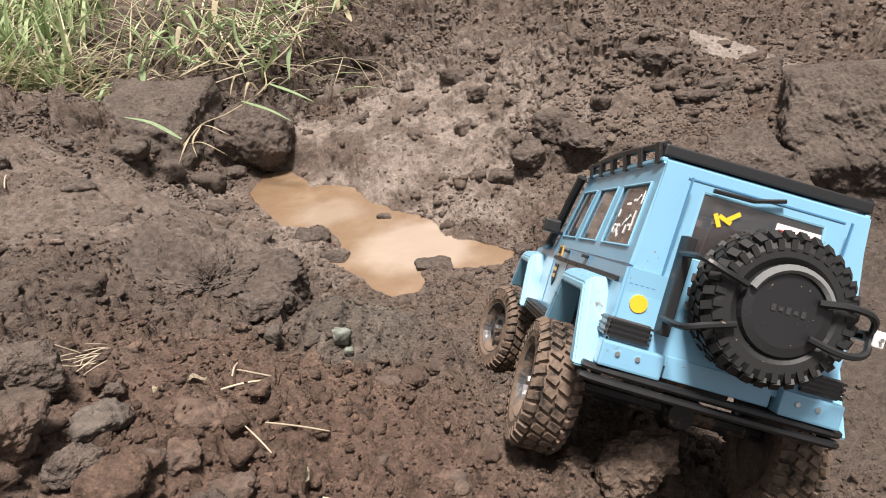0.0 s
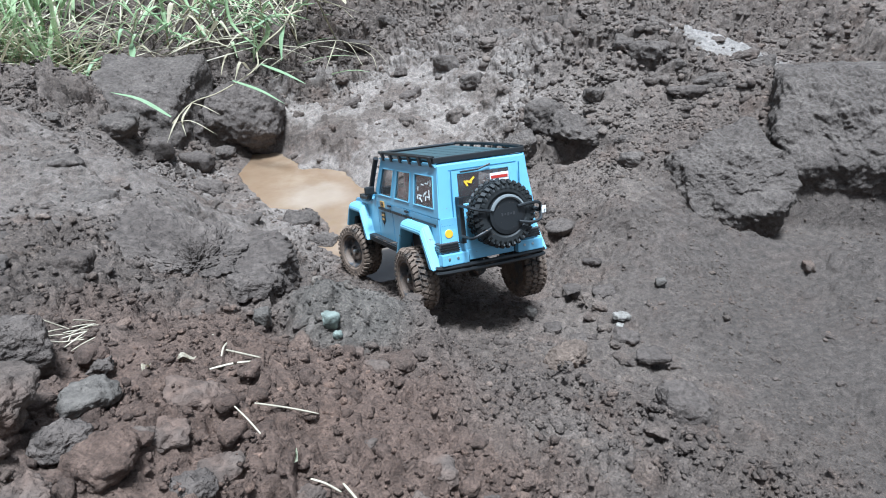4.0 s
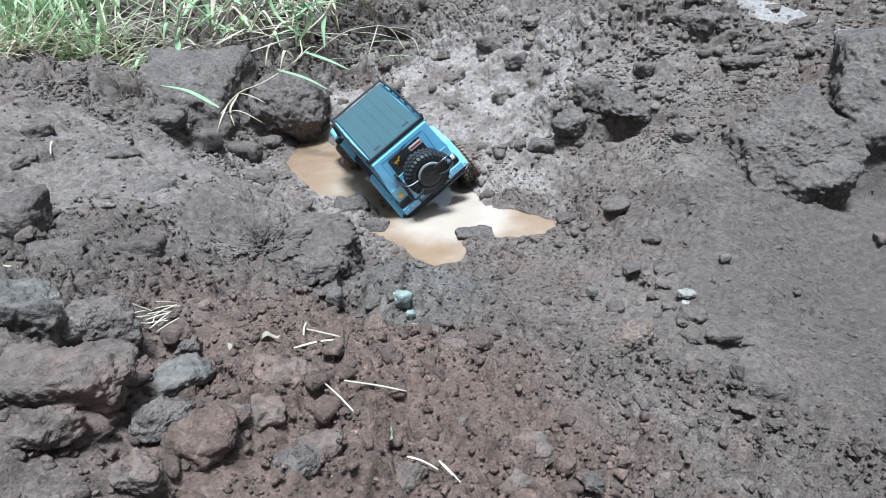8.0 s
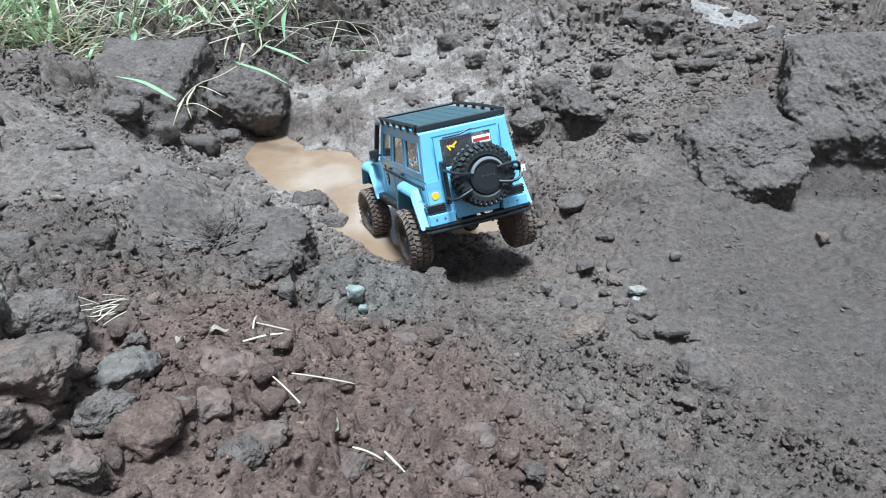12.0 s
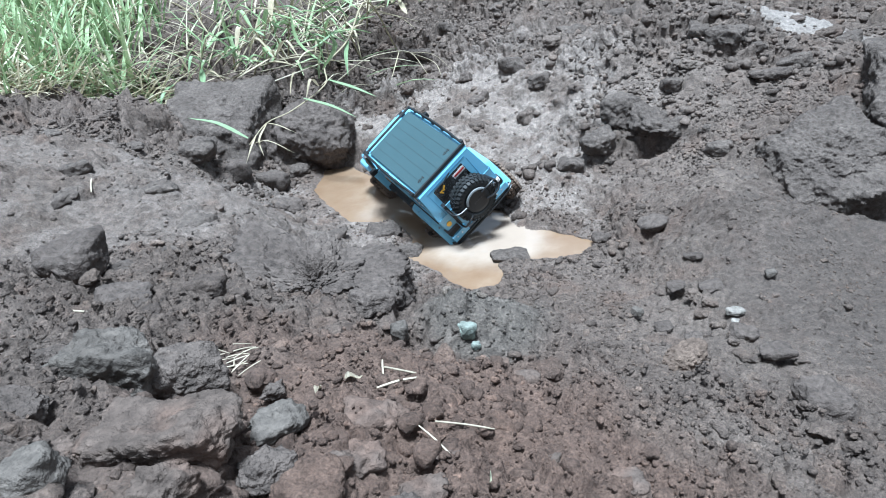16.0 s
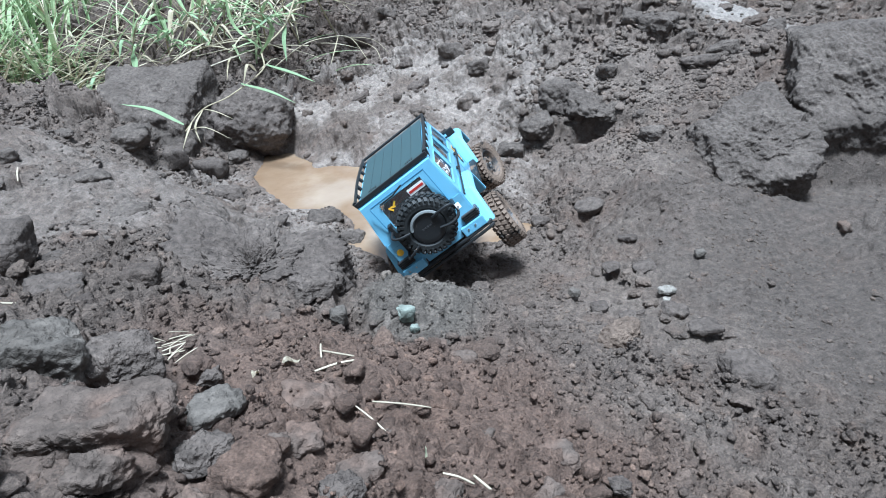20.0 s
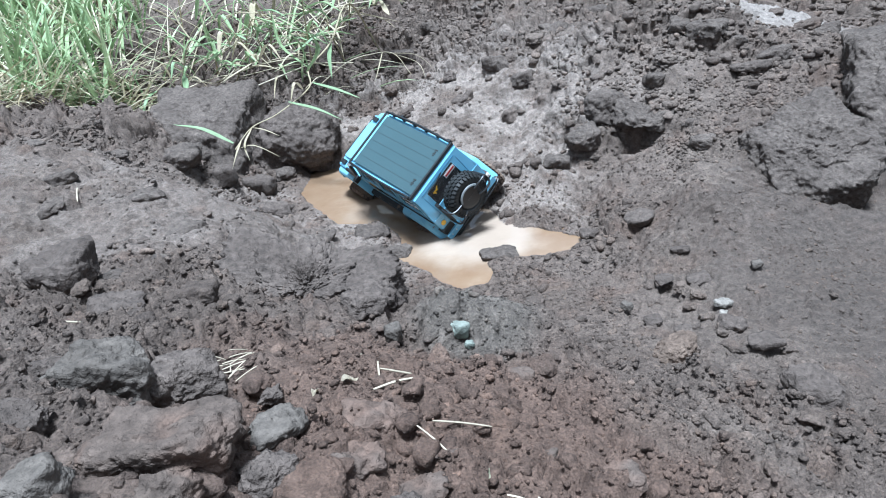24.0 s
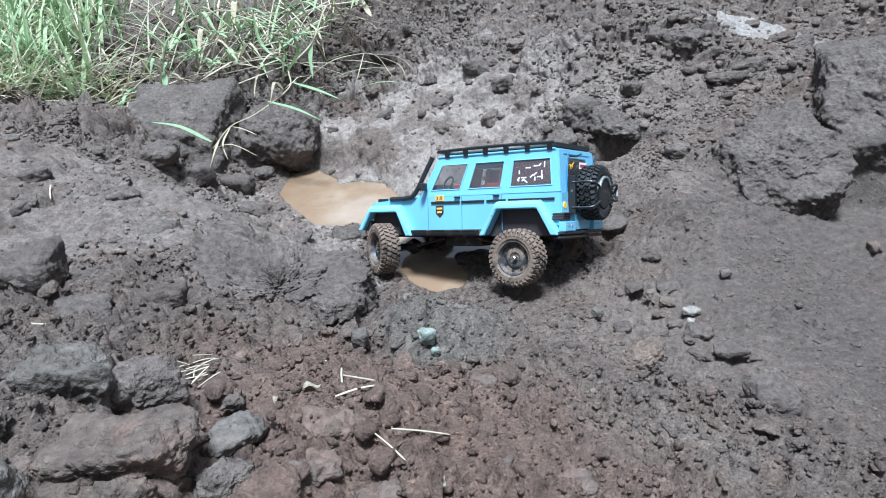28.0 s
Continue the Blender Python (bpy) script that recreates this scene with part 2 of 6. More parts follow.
def panel(corners, us, vs, holes, thick):
    """A four-cornered sheet with real openings. corners: low start, low end, high end, high start; us, vs: cuts along and up; holes: open cells."""
    bm = bmesh.new()
    c = [Vector(p) for p in corners]
    grid = [[bm.verts.new((c[0].lerp(c[1], u)).lerp(c[3].lerp(c[2], u), v)) for u in us] for v in vs]
    for j in range(len(vs) - 1):
        for i in range(len(us) - 1):
            if (i, j) not in holes:
                bm.faces.new((grid[j][i], grid[j][i + 1], grid[j + 1][i + 1], grid[j + 1][i]))
    bmesh.ops.delete(bm, geom=[v for v in bm.verts if not v.link_faces], context="VERTS")
    bmesh.ops.solidify(bm, geom=bm.faces[:], thickness=thick)
    return bm


def lettering(name, text, size, mat, parent, m, label=""):
    curve = bpy.data.curves.new(name, "FONT")
    curve.body, curve.size, curve.extrude, curve.align_x, curve.align_y = text, size, 0.0003, "CENTER", "CENTER"
    ob = new(name, curve)
    ob.data.materials.append(mat)
    ob.parent, ob.matrix_basis = parent, m
    if label:
        ob["label"] = label
    return ob





# ---- the gully's relief ----
def smooth(u):
    u = np.clip(u, 0.0, 1.0)
    return u * u * (3 - 2 * u)


def lattice(ix, iy, seed):
    """A repeatable random number from 0 to 1 for each corner of a square lattice."""
    h = (ix.astype(np.int64) * 374761393 + iy.astype(np.int64) * 668265263 + seed * 1442695041) & 0x7FFFFFFF
    h = ((h ^ (h >> 13)) * 1274126177) & 0x7FFFFFFF
    return ((h ^ (h >> 16)) & 0xFFFFFF) / float(0xFFFFFF)


def value_noise(x, y, size, seed):
    u, v = x / size, y / size
    ix, iy = np.floor(u), np.floor(v)
    fu, fv = u - ix, v - iy
    fu, fv = fu * fu * fu * (fu * (fu * 6 - 15) + 10), fv * fv * fv * (fv * (fv * 6 - 15) + 10)
    a, b = lattice(ix, iy, seed), lattice(ix + 1, iy, seed)
    c, d = lattice(ix, iy + 1, seed), lattice(ix + 1, iy + 1, seed)
    return (a + (b - a) * fu) * (1 - fv) + (c + (d - c) * fu) * fv - 0.5


def lumps(x, y, size, seed):
    """Rounded clods packed side by side: 0 in the joints, 1 on their tops."""
    u, v = x / size, y / size
    ix, iy = np.floor(u), np.floor(v)
    best, share = np.full_like(u, 9.0), np.zeros_like(u)
    for dx in (-1, 0, 1):
        for dy in (-1, 0, 1):
            px = ix + dx + lattice(ix + dx, iy + dy, seed)
            py = iy + dy + lattice(ix + dx, iy + dy, seed + 7)
            d = (px - u) ** 2 + (py - v) ** 2
            share = np.where(d < best, lattice(ix + dx, iy + dy, seed + 13), share)
            best = np.minimum(best, d)
    return np.sqrt(np.clip(1 - best * 1.7, 0, 1)) * smooth((share - 0.25) / 0.75)


def shards(x, y, size, seed):
    """Angular clods side by side: steep joints at 0, tilted flat tops up to 1."""
    u, v = x / size, y / size
    ix, iy = np.floor(u), np.floor(v)
    first, second = np.full_like(u, 9.0), np.full_like(u, 9.0)
    tall, slope = np.zeros_like(u), np.zeros_like(u)
    for dx in (-1, 0, 1):
        for dy in (-1, 0, 1):
            px = ix + dx + 0.1 + 0.8 * lattice(ix + dx, iy + dy, seed)
            py = iy + dy + 0.1 + 0.8 * lattice(ix + dx, iy + dy, seed + 7)
            d = np.hypot(px - u, py - v)
            won = d < first
            second = np.where(won, first, np.minimum(second, d))
            lean_x, lean_y = lattice(ix + dx, iy + dy, seed + 17) - 0.5, lattice(ix + dx, iy + dy, seed + 19) - 0.5
            tall = np.where(won, lattice(ix + dx, iy + dy, seed + 13), tall)
            slope = np.where(won, (u - px) * lean_x + (v - py) * lean_y, slope)
            first = np.minimum(first, d)
    return smooth((second - first) / 0.22) * (0.75 * tall ** 1.6 + 0.12) + 0.7 * slope * tall


def fractal(x, y, size, octaves, gain, seed):
    """Noise summed over ever finer scales, each turned against the last."""
    total, a = np.zeros_like(x), 1.0
    for k in range(octaves):
        total = total + a * value_noise(x, y, size, seed + k)
        x, y = 0.8 * x - 0.6 * y + 0.37 * size, 0.6 * x + 0.8 * y
        size, a = size / 2.03, a * gain
    return total


def warped(x, y, size, seed):
    """The plan pushed about, so that clods get broken outlines."""
    return x + 0.55 * size * fractal(x, y, size * 0.8, 3, 0.6, seed), y + 0.55 * size * fractal(x, y, size * 0.8, 3, 0.6, seed + 5)


# broad mounds and hollows: x, y, reach, height
MOUNDS = [
    (0.30, 1.20, 0.25, -0.157), (-0.20, 1.80, 0.25, -0.274), (1.10, 2.10, 0.25, 0.226), (0.70, 0.70, 0.25, -0.202),
    (2.00, 2.40, 0.18, 0.325), (-0.30, 0.30, 0.18, 0.109), (0.70, 2.20, 0.18, 0.201), (-0.40, 2.20, 0.18, -0.139),
    (-0.10, 1.30, 0.18, -0.190), (1.10, -0.20, 0.40, -0.189), (0.40, 2.60, 0.18, 0.061), (-0.70, 1.10, 0.18, -0.127),
    (1.20, 1.70, 0.18, 0.086), (0.20, 0.90, 0.18, -0.082), (0.30, 1.60, 0.18, -0.111), (0.90, 1.20, 0.18, -0.120),
    (-0.10, 2.60, 0.18, -0.132), (-1.00, 2.60, 0.18, -0.158), (-0.80, -0.20, 0.40, 0.136), (0.30, 2.10, 0.18, -0.070),
    (-0.60, 2.00, 0.18, -0.127), (-0.40, 3.10, 0.18, -0.075), (-0.10, 0.54, 0.045, 0.010), (-0.24, 0.40, 0.07, -0.032),
]
# shore of the puddle, all round
SHORE = [
    (-0.39, 2.15), (-0.36, 2.30), (-0.26, 2.28), (-0.19, 2.13), (-0.06, 2.07), (0.05, 1.89), (0.12, 1.81), (0.20, 1.68),
    (0.29, 1.58), (0.37, 1.51), (0.34, 1.47), (0.26, 1.45), (0.20, 1.47), (0.16, 1.52), (0.12, 1.47), (0.11, 1.37),
    (0.05, 1.37), (0.00, 1.43), (-0.04, 1.50), (-0.10, 1.57), (-0.08, 1.65), (-0.11, 1.78), (-0.25, 1.82), (-0.34, 1.98),
]


def shore_distance(x, y):
    """Metres to the shore line; negative inside the puddle."""
    best = np.full_like(x, 1e9)
    inside = np.zeros(x.shape, bool)
    for (ax, ay), (bx, by) in zip(SHORE, SHORE[1:] + SHORE[:1]):
        ex, ey = bx - ax, by - ay
        t = np.clip(((x - ax) * ex + (y - ay) * ey) / (ex * ex + ey * ey), 0, 1)
        best = np.minimum(best, (x - ax - t * ex) ** 2 + (y - ay - t * ey) ** 2)
        cross = (ay > y) != (by > y)
        inside ^= cross & (x < ax + (y - ay) / np.where(abs(by - ay) < 1e-9, 1e-9, by - ay) * ex)
    return np.where(inside, -1, 1) * np.sqrt(best)


def height(x, y, detail=True):
    """The height of the ground in metres over the water."""
    x, y = np.asarray(x, float), np.asarray(y, float)
    z = 0.271 - 0.169 * 2 * np.tanh(x / 2) - 0.140 * 2 * np.tanh((y - 1.5) / 2) + 0.85 * smooth((y + 0.35 * x - 2.0) / 2.6)
    for mx, my, reach, h in MOUNDS:
        z = z + h * np.exp(-((x - mx) ** 2 + (y - my) ** 2) / (2 * reach * reach))
    # the knoll over the puddle's near end
    z = z + 0.058 * smooth((0.145 - abs(x - 0.040)) / 0.070) * smooth((y - 0.612) / 0.060) * smooth((0.750 - y) / 0.050)
    # the hollow under the ledge, the crest of the sandy slope and the trough behind it
    z = z - 0.085 * np.exp(-((x + 0.066) / 0.035) ** 2 - ((y - 0.705) / 0.050) ** 2)
    z = z - 0.080 * np.exp(-((x - 0.590) / 0.060) ** 2 - ((y - 1.820) / 0.034) ** 2)
    crest = y - (1.405 - 0.327 * (x - 0.575))
    along = smooth((x - 0.50) / 0.10) * smooth((1.6 - x) / 0.4)
    z = z + along * 0.046 * np.where(crest < 0, np.exp(-(crest / 0.14) ** 2), np.exp(-(crest / 0.045) ** 2))
    # the smooth sandy slope has little relief, the banks have much
    sandy = smooth((0.62 - np.hypot((x - 1.08) / 1.1, y - 1.03)) / 0.18)
    packed = smooth((0.62 - np.hypot((x + 0.62) / 0.9, y - 1.45)) / 0.22)
    rough = 1 - 0.85 * sandy
    # the trough between the crest and the hanging blocks
    z = z - (0.110 + 0.110 * smooth((x - 0.95) / 0.15)) * smooth((x - 0.74) / 0.30) * smooth((2.1 - x) / 0.4) * np.exp(-((crest - 0.150) / 0.090) ** 2)
    # the way the car takes, pressed down by its wheels, and the wet mud over the puddle's head
    lane = 0.05 + 0.27 * smooth((1.75 - y) / 1.1)
    trodden = smooth((0.24 - abs(x - lane)) / 0.07) * smooth((y - 0.68) / 0.12) * smooth((1.75 - y) / 0.15)
    soaked = smooth((0.46 - np.hypot((x - 0.06) / 1.2, y - 2.20)) / 0.18)
    here = smooth((2.35 - np.hypot(x - 0.2, y - 1.7) + 0.5 * value_noise(x, y, 0.5, 90)) / 0.9)
    rough = rough * here
    d = shore_distance(x, y)
    # the relief is laid out along the slope, not across the plan, so that clods keep their shape on steep banks
    turn = smooth((y - 1.2) / 0.7)
    lift = np.clip(z, -0.2, 1.0)
    rise = 0.85 * smooth((y + 0.35 * x - 2.0) / 2.6)
    u, v = x - 0.45 * (1 - turn) * lift, y + turn * (1.2 * rise + 0.15 * lift) - 0.5 * (1 - turn) * lift
    if detail:
        flat = smooth((0.30 - np.hypot(x - 1.20, y - 2.22)) / 0.10)
        calm = (1 - 0.75 * flat) * (1 - 0.66 * packed) * (1 - 0.62 * trodden) * (1 - 0.62 * soaked)
        z = z + rough * calm * (0.022 + 0.030 * smooth((y - 0.9) / 0.8)) * fractal(u, v, 0.21, 3, 0.55, 11) - 0.004 * here
    if detail:
        z = z - 0.010 * trodden
        d = d + 0.030 * value_noise(u, v, 0.11, 23) + 0.018 * value_noise(u, v, 0.05, 21) + 0.007 * value_noise(u, v, 0.018, 22)
    bank = 0.004 + 0.30 * np.clip(d, 0, None)
    near = smooth(1 - d / 0.10)
    z = np.where(d > 0, np.maximum(z * (1 - near) + bank * near, 0.004 + 0.05 * np.minimum(d, 0.1)), np.maximum(-0.004 + 0.9 * d, -0.085))
    if detail:
        dry = smooth((d + 0.004) / 0.04)
        far = smooth((y - 1.7) / 0.4)
        close = smooth((0.85 - y) / 0.2)
        # clods lie in drifts: big ones where the drift is thick, small ones nearly everywhere
        drift = smooth((value_noise(u, v, 0.30, 31) + 0.5 * value_noise(u, v, 0.12, 32) + 0.38 + 0.10 * far + 0.14 * close) / 0.40)
        amount = dry * rough * calm
        for size, seed, least, scale in ((0.095, 40, 0.0, 0.8 * far), (0.052, 41, 0.05, 0.55 + 0.45 * far), (0.027, 42, 0.15, 0.85), (0.0145, 43, 0.30, 0.60), (0.0085, 44, 0.35, 0.45 - 0.4 * far)):
            wx, wy = warped(u, v, size, seed + 50)
            heap = least + (1 - least) * drift
            z = z + amount * scale * heap * size * (0.45 * lumps(wx, wy, size, seed) + 0.70 * shards(wx + 0.3 * size, wy, size * 1.15, seed + 100) - 0.30)
        z = z + here * dry * (0.16 + 0.84 * rough * calm) * 0.016 * fractal(u, v, 0.045, 4, 0.56, 60)
        z = z + here * dry * 0.0034 * (0.8 + 0.2 * rough) * fractal(u, v, 0.011, 2, 0.6, 66)
        # flakes of the packed slope and shallow furrows down the sand
        wx, wy = warped(u, v, 0.10, 70)
        z = z + packed * dry * here * (0.011 * np.round(5 * value_noise(wx, wy, 0.12, 49)) / 2 + 0.020 * smooth((value_noise(u, v, 0.20, 33) - 0.05) / 0.2) * lumps(wx, wy, 0.060, 34))
        z = z + sandy * here * (0.006 * value_noise(x + 0.5 * y, 4 * (y - 0.3 * x), 0.30, 71) + 0.010 * smooth((value_noise(u, v, 0.16, 72) - 0.16) / 0.15) * lumps(u, v, 0.030, 73))
    return z


def ground_at(x, y, detail=True):
    return float(height(np.array([x]), np.array([y]), detail)[0])


def spaced(bands, lo_far, hi_far):
    """Grid lines: evenly spaced bands in the middle, and ever wider steps out to the horizon."""
    line = []
    for a, b, step in bands:
        line += list(np.arange(a, b - step * 0.3, step))
    line.append(bands[-1][1])
    step = bands[-1][2]
    while line[-1] < hi_far:
        step *= 1.35
        line.append(line[-1] + step)
    head, step = [line[0]], bands[0][2]
    while head[-1] > lo_far:
        step *= 1.35
        head.append(head[-1] - step)
    return np.array(head[:0:-1] + line)


def sheet(name, xs, ys, z_of, mat, broad_of=None):
    """A sheet of ground or water over a grid; with broad_of its relief stands out square to the broad slope."""
    gx, gy = np.meshgrid(xs, ys)
    gz = z_of(gx, gy)
    if broad_of is not None:
        low = broad_of(gx, gy)
        sy, sx = np.gradient(low, ys, xs)
        steep = np.hypot(sx, sy)
        hold = np.minimum(1, 1.3 / np.maximum(steep, 1e-6)) * 0.9
        sx, sy = sx * hold, sy * hold
        out = np.clip(gz - low, -0.05, 0.05) / (1 + sx * sx + sy * sy) * (np.hypot(gx, gy - 1.5) < 3)
        gx, gy, gz = gx - sx * out, gy - sy * out, gz - out * (sx * sx + sy * sy)
    nx, ny = len(xs), len(ys)
    mesh = bpy.data.meshes.new(name)
    idx = np.arange(nx * ny).reshape(ny, nx)
    quads = np.stack([idx[:-1, :-1], idx[:-1, 1:], idx[1:, 1:], idx[1:, :-1]], -1).reshape(-1, 4)
    mesh.vertices.add(nx * ny)
    mesh.vertices.foreach_set("co", np.stack([gx, gy, gz], -1).astype(np.float32).ravel())
    mesh.loops.add(quads.size)
    mesh.loops.foreach_set("vertex_index", quads.astype(np.int32).ravel())
    mesh.polygons.add(len(quads))
    mesh.polygons.foreach_set("loop_start", np.arange(0, quads.size, 4, dtype=np.int32))
    mesh.polygons.foreach_set("use_smooth", np.ones(len(quads), bool))
    mesh.update(calc_edges=True)
    mesh.materials.append(mat)
    return new(name, mesh)


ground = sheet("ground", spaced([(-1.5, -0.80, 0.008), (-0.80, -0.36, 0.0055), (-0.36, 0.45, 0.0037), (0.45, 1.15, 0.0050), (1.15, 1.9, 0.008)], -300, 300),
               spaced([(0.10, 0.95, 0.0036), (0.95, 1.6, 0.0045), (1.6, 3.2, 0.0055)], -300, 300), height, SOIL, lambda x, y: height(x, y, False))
tagged(ground, "lumpy damp brown soil of a dug gully", "ground", kind="structure")

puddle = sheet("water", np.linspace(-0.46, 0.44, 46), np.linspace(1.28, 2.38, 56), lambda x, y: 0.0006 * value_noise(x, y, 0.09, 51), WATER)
tagged(puddle, "shallow puddle of milky brown muddy water", "water", kind="structure")



# ---- stones and clods ----
def noise3(p, seed):
    """Smooth noise from -0.5 to 0.5 in space."""
    f = np.floor(p)
    t = p - f
    t = t * t * t * (t * (t * 6 - 15) + 10)
    i = f.astype(np.int64)

    def corner(a, b, c):
        return lattice(i[:, 0] + a + (i[:, 2] + c) * 7919, i[:, 1] + b - (i[:, 2] + c) * 104729, seed)
    low = (corner(0, 0, 0) * (1 - t[:, 0]) + corner(1, 0, 0) * t[:, 0]) * (1 - t[:, 1]) + (corner(0, 1, 0) * (1 - t[:, 0]) + corner(1, 1, 0) * t[:, 0]) * t[:, 1]
    high = (corner(0, 0, 1) * (1 - t[:, 0]) + corner(1, 0, 1) * t[:, 0]) * (1 - t[:, 1]) + (corner(0, 1, 1) * (1 - t[:, 0]) + corner(1, 1, 1) * t[:, 0]) * t[:, 1]
    return low * (1 - t[:, 2]) + high * t[:, 2] - 0.5


TWIST = np.array(Matrix.Rotation(0.9, 3, Vector((1, 2, 3)).normalized()))


def fractal3(p, seed, octaves, gain):
    total, a = np.zeros(len(p)), 1.0
    for k in range(octaves):
        total += a * noise3(p, seed + k)
        p, a = p @ TWIST.T * 2.03 + 0.31, a * gain
    return total


@functools.lru_cache(None)
def ball(detail):
    bm = bmesh.new()
    bmesh.ops.create_icosphere(bm, subdivisions=detail, radius=1)
    bm.verts.ensure_lookup_table()
    co, tri = np.array([v.co[:] for v in bm.verts]), np.array([[v.index for v in f.verts] for f in bm.faces])
    bm.free()
    return co, tri


def mesh_of(name, verts, faces, mat, smoothly=True):
    mesh = bpy.data.meshes.new(name)
    mesh.vertices.add(len(verts))
    mesh.vertices.foreach_set("co", verts.astype(np.float32).ravel())
    mesh.loops.add(faces.size)
    mesh.loops.foreach_set("vertex_index", faces.astype(np.int32).ravel())
    mesh.polygons.add(len(faces))
    mesh.polygons.foreach_set("loop_start", np.arange(0, faces.size, 3, dtype=np.int32))
    mesh.polygons.foreach_set("use_smooth", np.full(len(faces), smoothly))
    mesh.update(calc_edges=True)
    mesh.materials.append(mat)
    return mesh


def rock_points(seed, size, sides=(), worn=12.0, rugged=0.10, detail=4, gain=0.58):
    """A broken stone: flat sides with worn edges, roughened at ever finer scales. sides: (outward way, distance) in metres, or none for chance ones."""
    rng = np.random.default_rng(seed)
    way, tri = ball(detail)
    size = np.array(size, float)
    if len(sides):
        normals = np.array([Vector(n).normalized()[:] for n, _ in sides])
        reach = np.array([r for _, r in sides])
        unit = np.ones(3)
    else:
        box_ways = np.concatenate([np.eye(3), -np.eye(3)]) + rng.normal(0, 0.16, (6, 3))
        chips = rng.normal(0, 1, (8, 3))
        normals = np.concatenate([box_ways, chips])
        normals /= np.linalg.norm(normals, axis=1)[:, None]
        reach = np.concatenate([rng.uniform(0.44, 0.52, 6), rng.uniform(0.42, 0.60, 8)])
        unit = size
    r = (np.clip(way @ normals.T, 0, None) / reach) ** worn
    p = way * (r.sum(1) ** (-1 / worn))[:, None] * unit
    span = float(np.prod(np.ptp(p, axis=0)) ** (1 / 3))
    octaves = max(2, detail - 1)
    q = p / span
    push = 1.5 * fractal3(q * 2.1 + seed % 97, seed, octaves, gain) + 0.55 * abs(noise3(q * 5.3, seed + 31)) + 0.35 * abs(noise3(q * 11.7, seed + 37)) - 0.2
    return p + way * (push * rugged * span)[:, None], tri


def turned(p, turn):
    return p @ np.array(pose(0, 0, 0, *turn).to_3x3()).T


def block(name, label, centre, size, turn, mat, seed, sides=(), worn=14.0, rugged=0.10, detail=6, gain=0.66):
    p, tri = rock_points(seed, size, sides, worn, rugged, detail, gain)
    ob = new(name, mesh_of(name, turned(p, turn), tri, mat))
    ob.location = centre
    return tagged(ob, label, name.replace("_", " "))


def tinted_stone(name, dark, light, red=None, fixed=False, relief=1.0):
    mat, nodes, links, bsdf = material(name, 0.85, 0, 0.25)
    nt = mat.node_tree
    tex = nodes.new("ShaderNodeTexCoord").outputs["Object"] if fixed else nodes.new("ShaderNodeNewGeometry").outputs["Position"]
    a, b, c = noise_node(nt, 14, 6, 0.65, tex), noise_node(nt, 110, 5, 0.7, tex), noise_node(nt, 480, 2, 0.6, tex)
    base = ramp_node(nt, a.outputs["Fac"], [(0.3, dark), (0.7, light)]).outputs["Color"]
    if red:
        base = mix_node(nt, ramp_node(nt, noise_node(nt, 22, 3, 0.5, tex).outputs["Fac"], [(0.45, grey(0)), (0.62, grey(0.8))]).outputs["Color"], base, red)
    base = mix_node(nt, 0.7, base, ramp_node(nt, b.outputs["Fac"], [(0.28, grey(0.30)), (0.72, grey(1.8))]).outputs["Color"], "MULTIPLY")
    links.new(base, bsdf.inputs["Base Color"])
    n0 = bump_node(nt, noise_node(nt, 45, 4, 0.6, tex).outputs["Fac"], 0.9, 0.006 * relief)
    n1 = bump_node(nt, b.outputs["Fac"], 0.9, 0.0036 * relief, n0)
    links.new(bump_node(nt, c.outputs["Fac"], 0.8, 0.0012, n1), bsdf.inputs["Normal"])
    return mat


TUMBLED = tinted_stone("brown_tumbled_rock", (0.082, 0.060, 0.046), (0.142, 0.106, 0.082), None, True)
GREY_STONE = tinted_stone("grey_stone", (0.062, 0.052, 0.043), (0.116, 0.099, 0.084))
RED_STONE = tinted_stone("red_brown_stone", (0.060, 0.046, 0.037), (0.106, 0.081, 0.066), (0.116, 0.077, 0.058))
DARK_STONE = tinted_stone("dark_brown_clod", (0.062, 0.049, 0.041), (0.118, 0.095, 0.080), None, False, 1.8)
PALE_STONE = tinted_stone("pale_stone", (0.150, 0.134, 0.115), (0.250, 0.225, 0.194))
GREEN_STONE = tinted_stone("pale_green_stone", (0.125, 0.142, 0.120), (0.220, 0.238, 0.204))
BANK = tinted_stone("hard_bank_soil", (0.070, 0.056, 0.047), (0.132, 0.108, 0.091), None, False, 2.6)


def stone(name, label, x, y, size, mat, seed, sink=0.3, turn=(0, 0, 0), lift=0.0, detail=4, rugged=0.11):
    """One stone that lies at (x, y) with its lower part in the soil."""
    size = (size[0] * 0.86, size[1] * 0.86, size[2] * 0.74)
    p, tri = rock_points(seed, size, (), 9.0, rugged, detail, 0.66)
    p = turned(p, turn)
    low, tall = p[:, 2].min(), np.ptp(p[:, 2])
    ob = new(name, mesh_of(name, p, tri, mat))
    ob.location = (x, y, max(ground_at(x, y, False), 0.5 * (ground_at(x, y, False) + ground_at(x, y))) - low - sink * tall + lift)
    return tagged(ob, label, name.replace("_", " "))


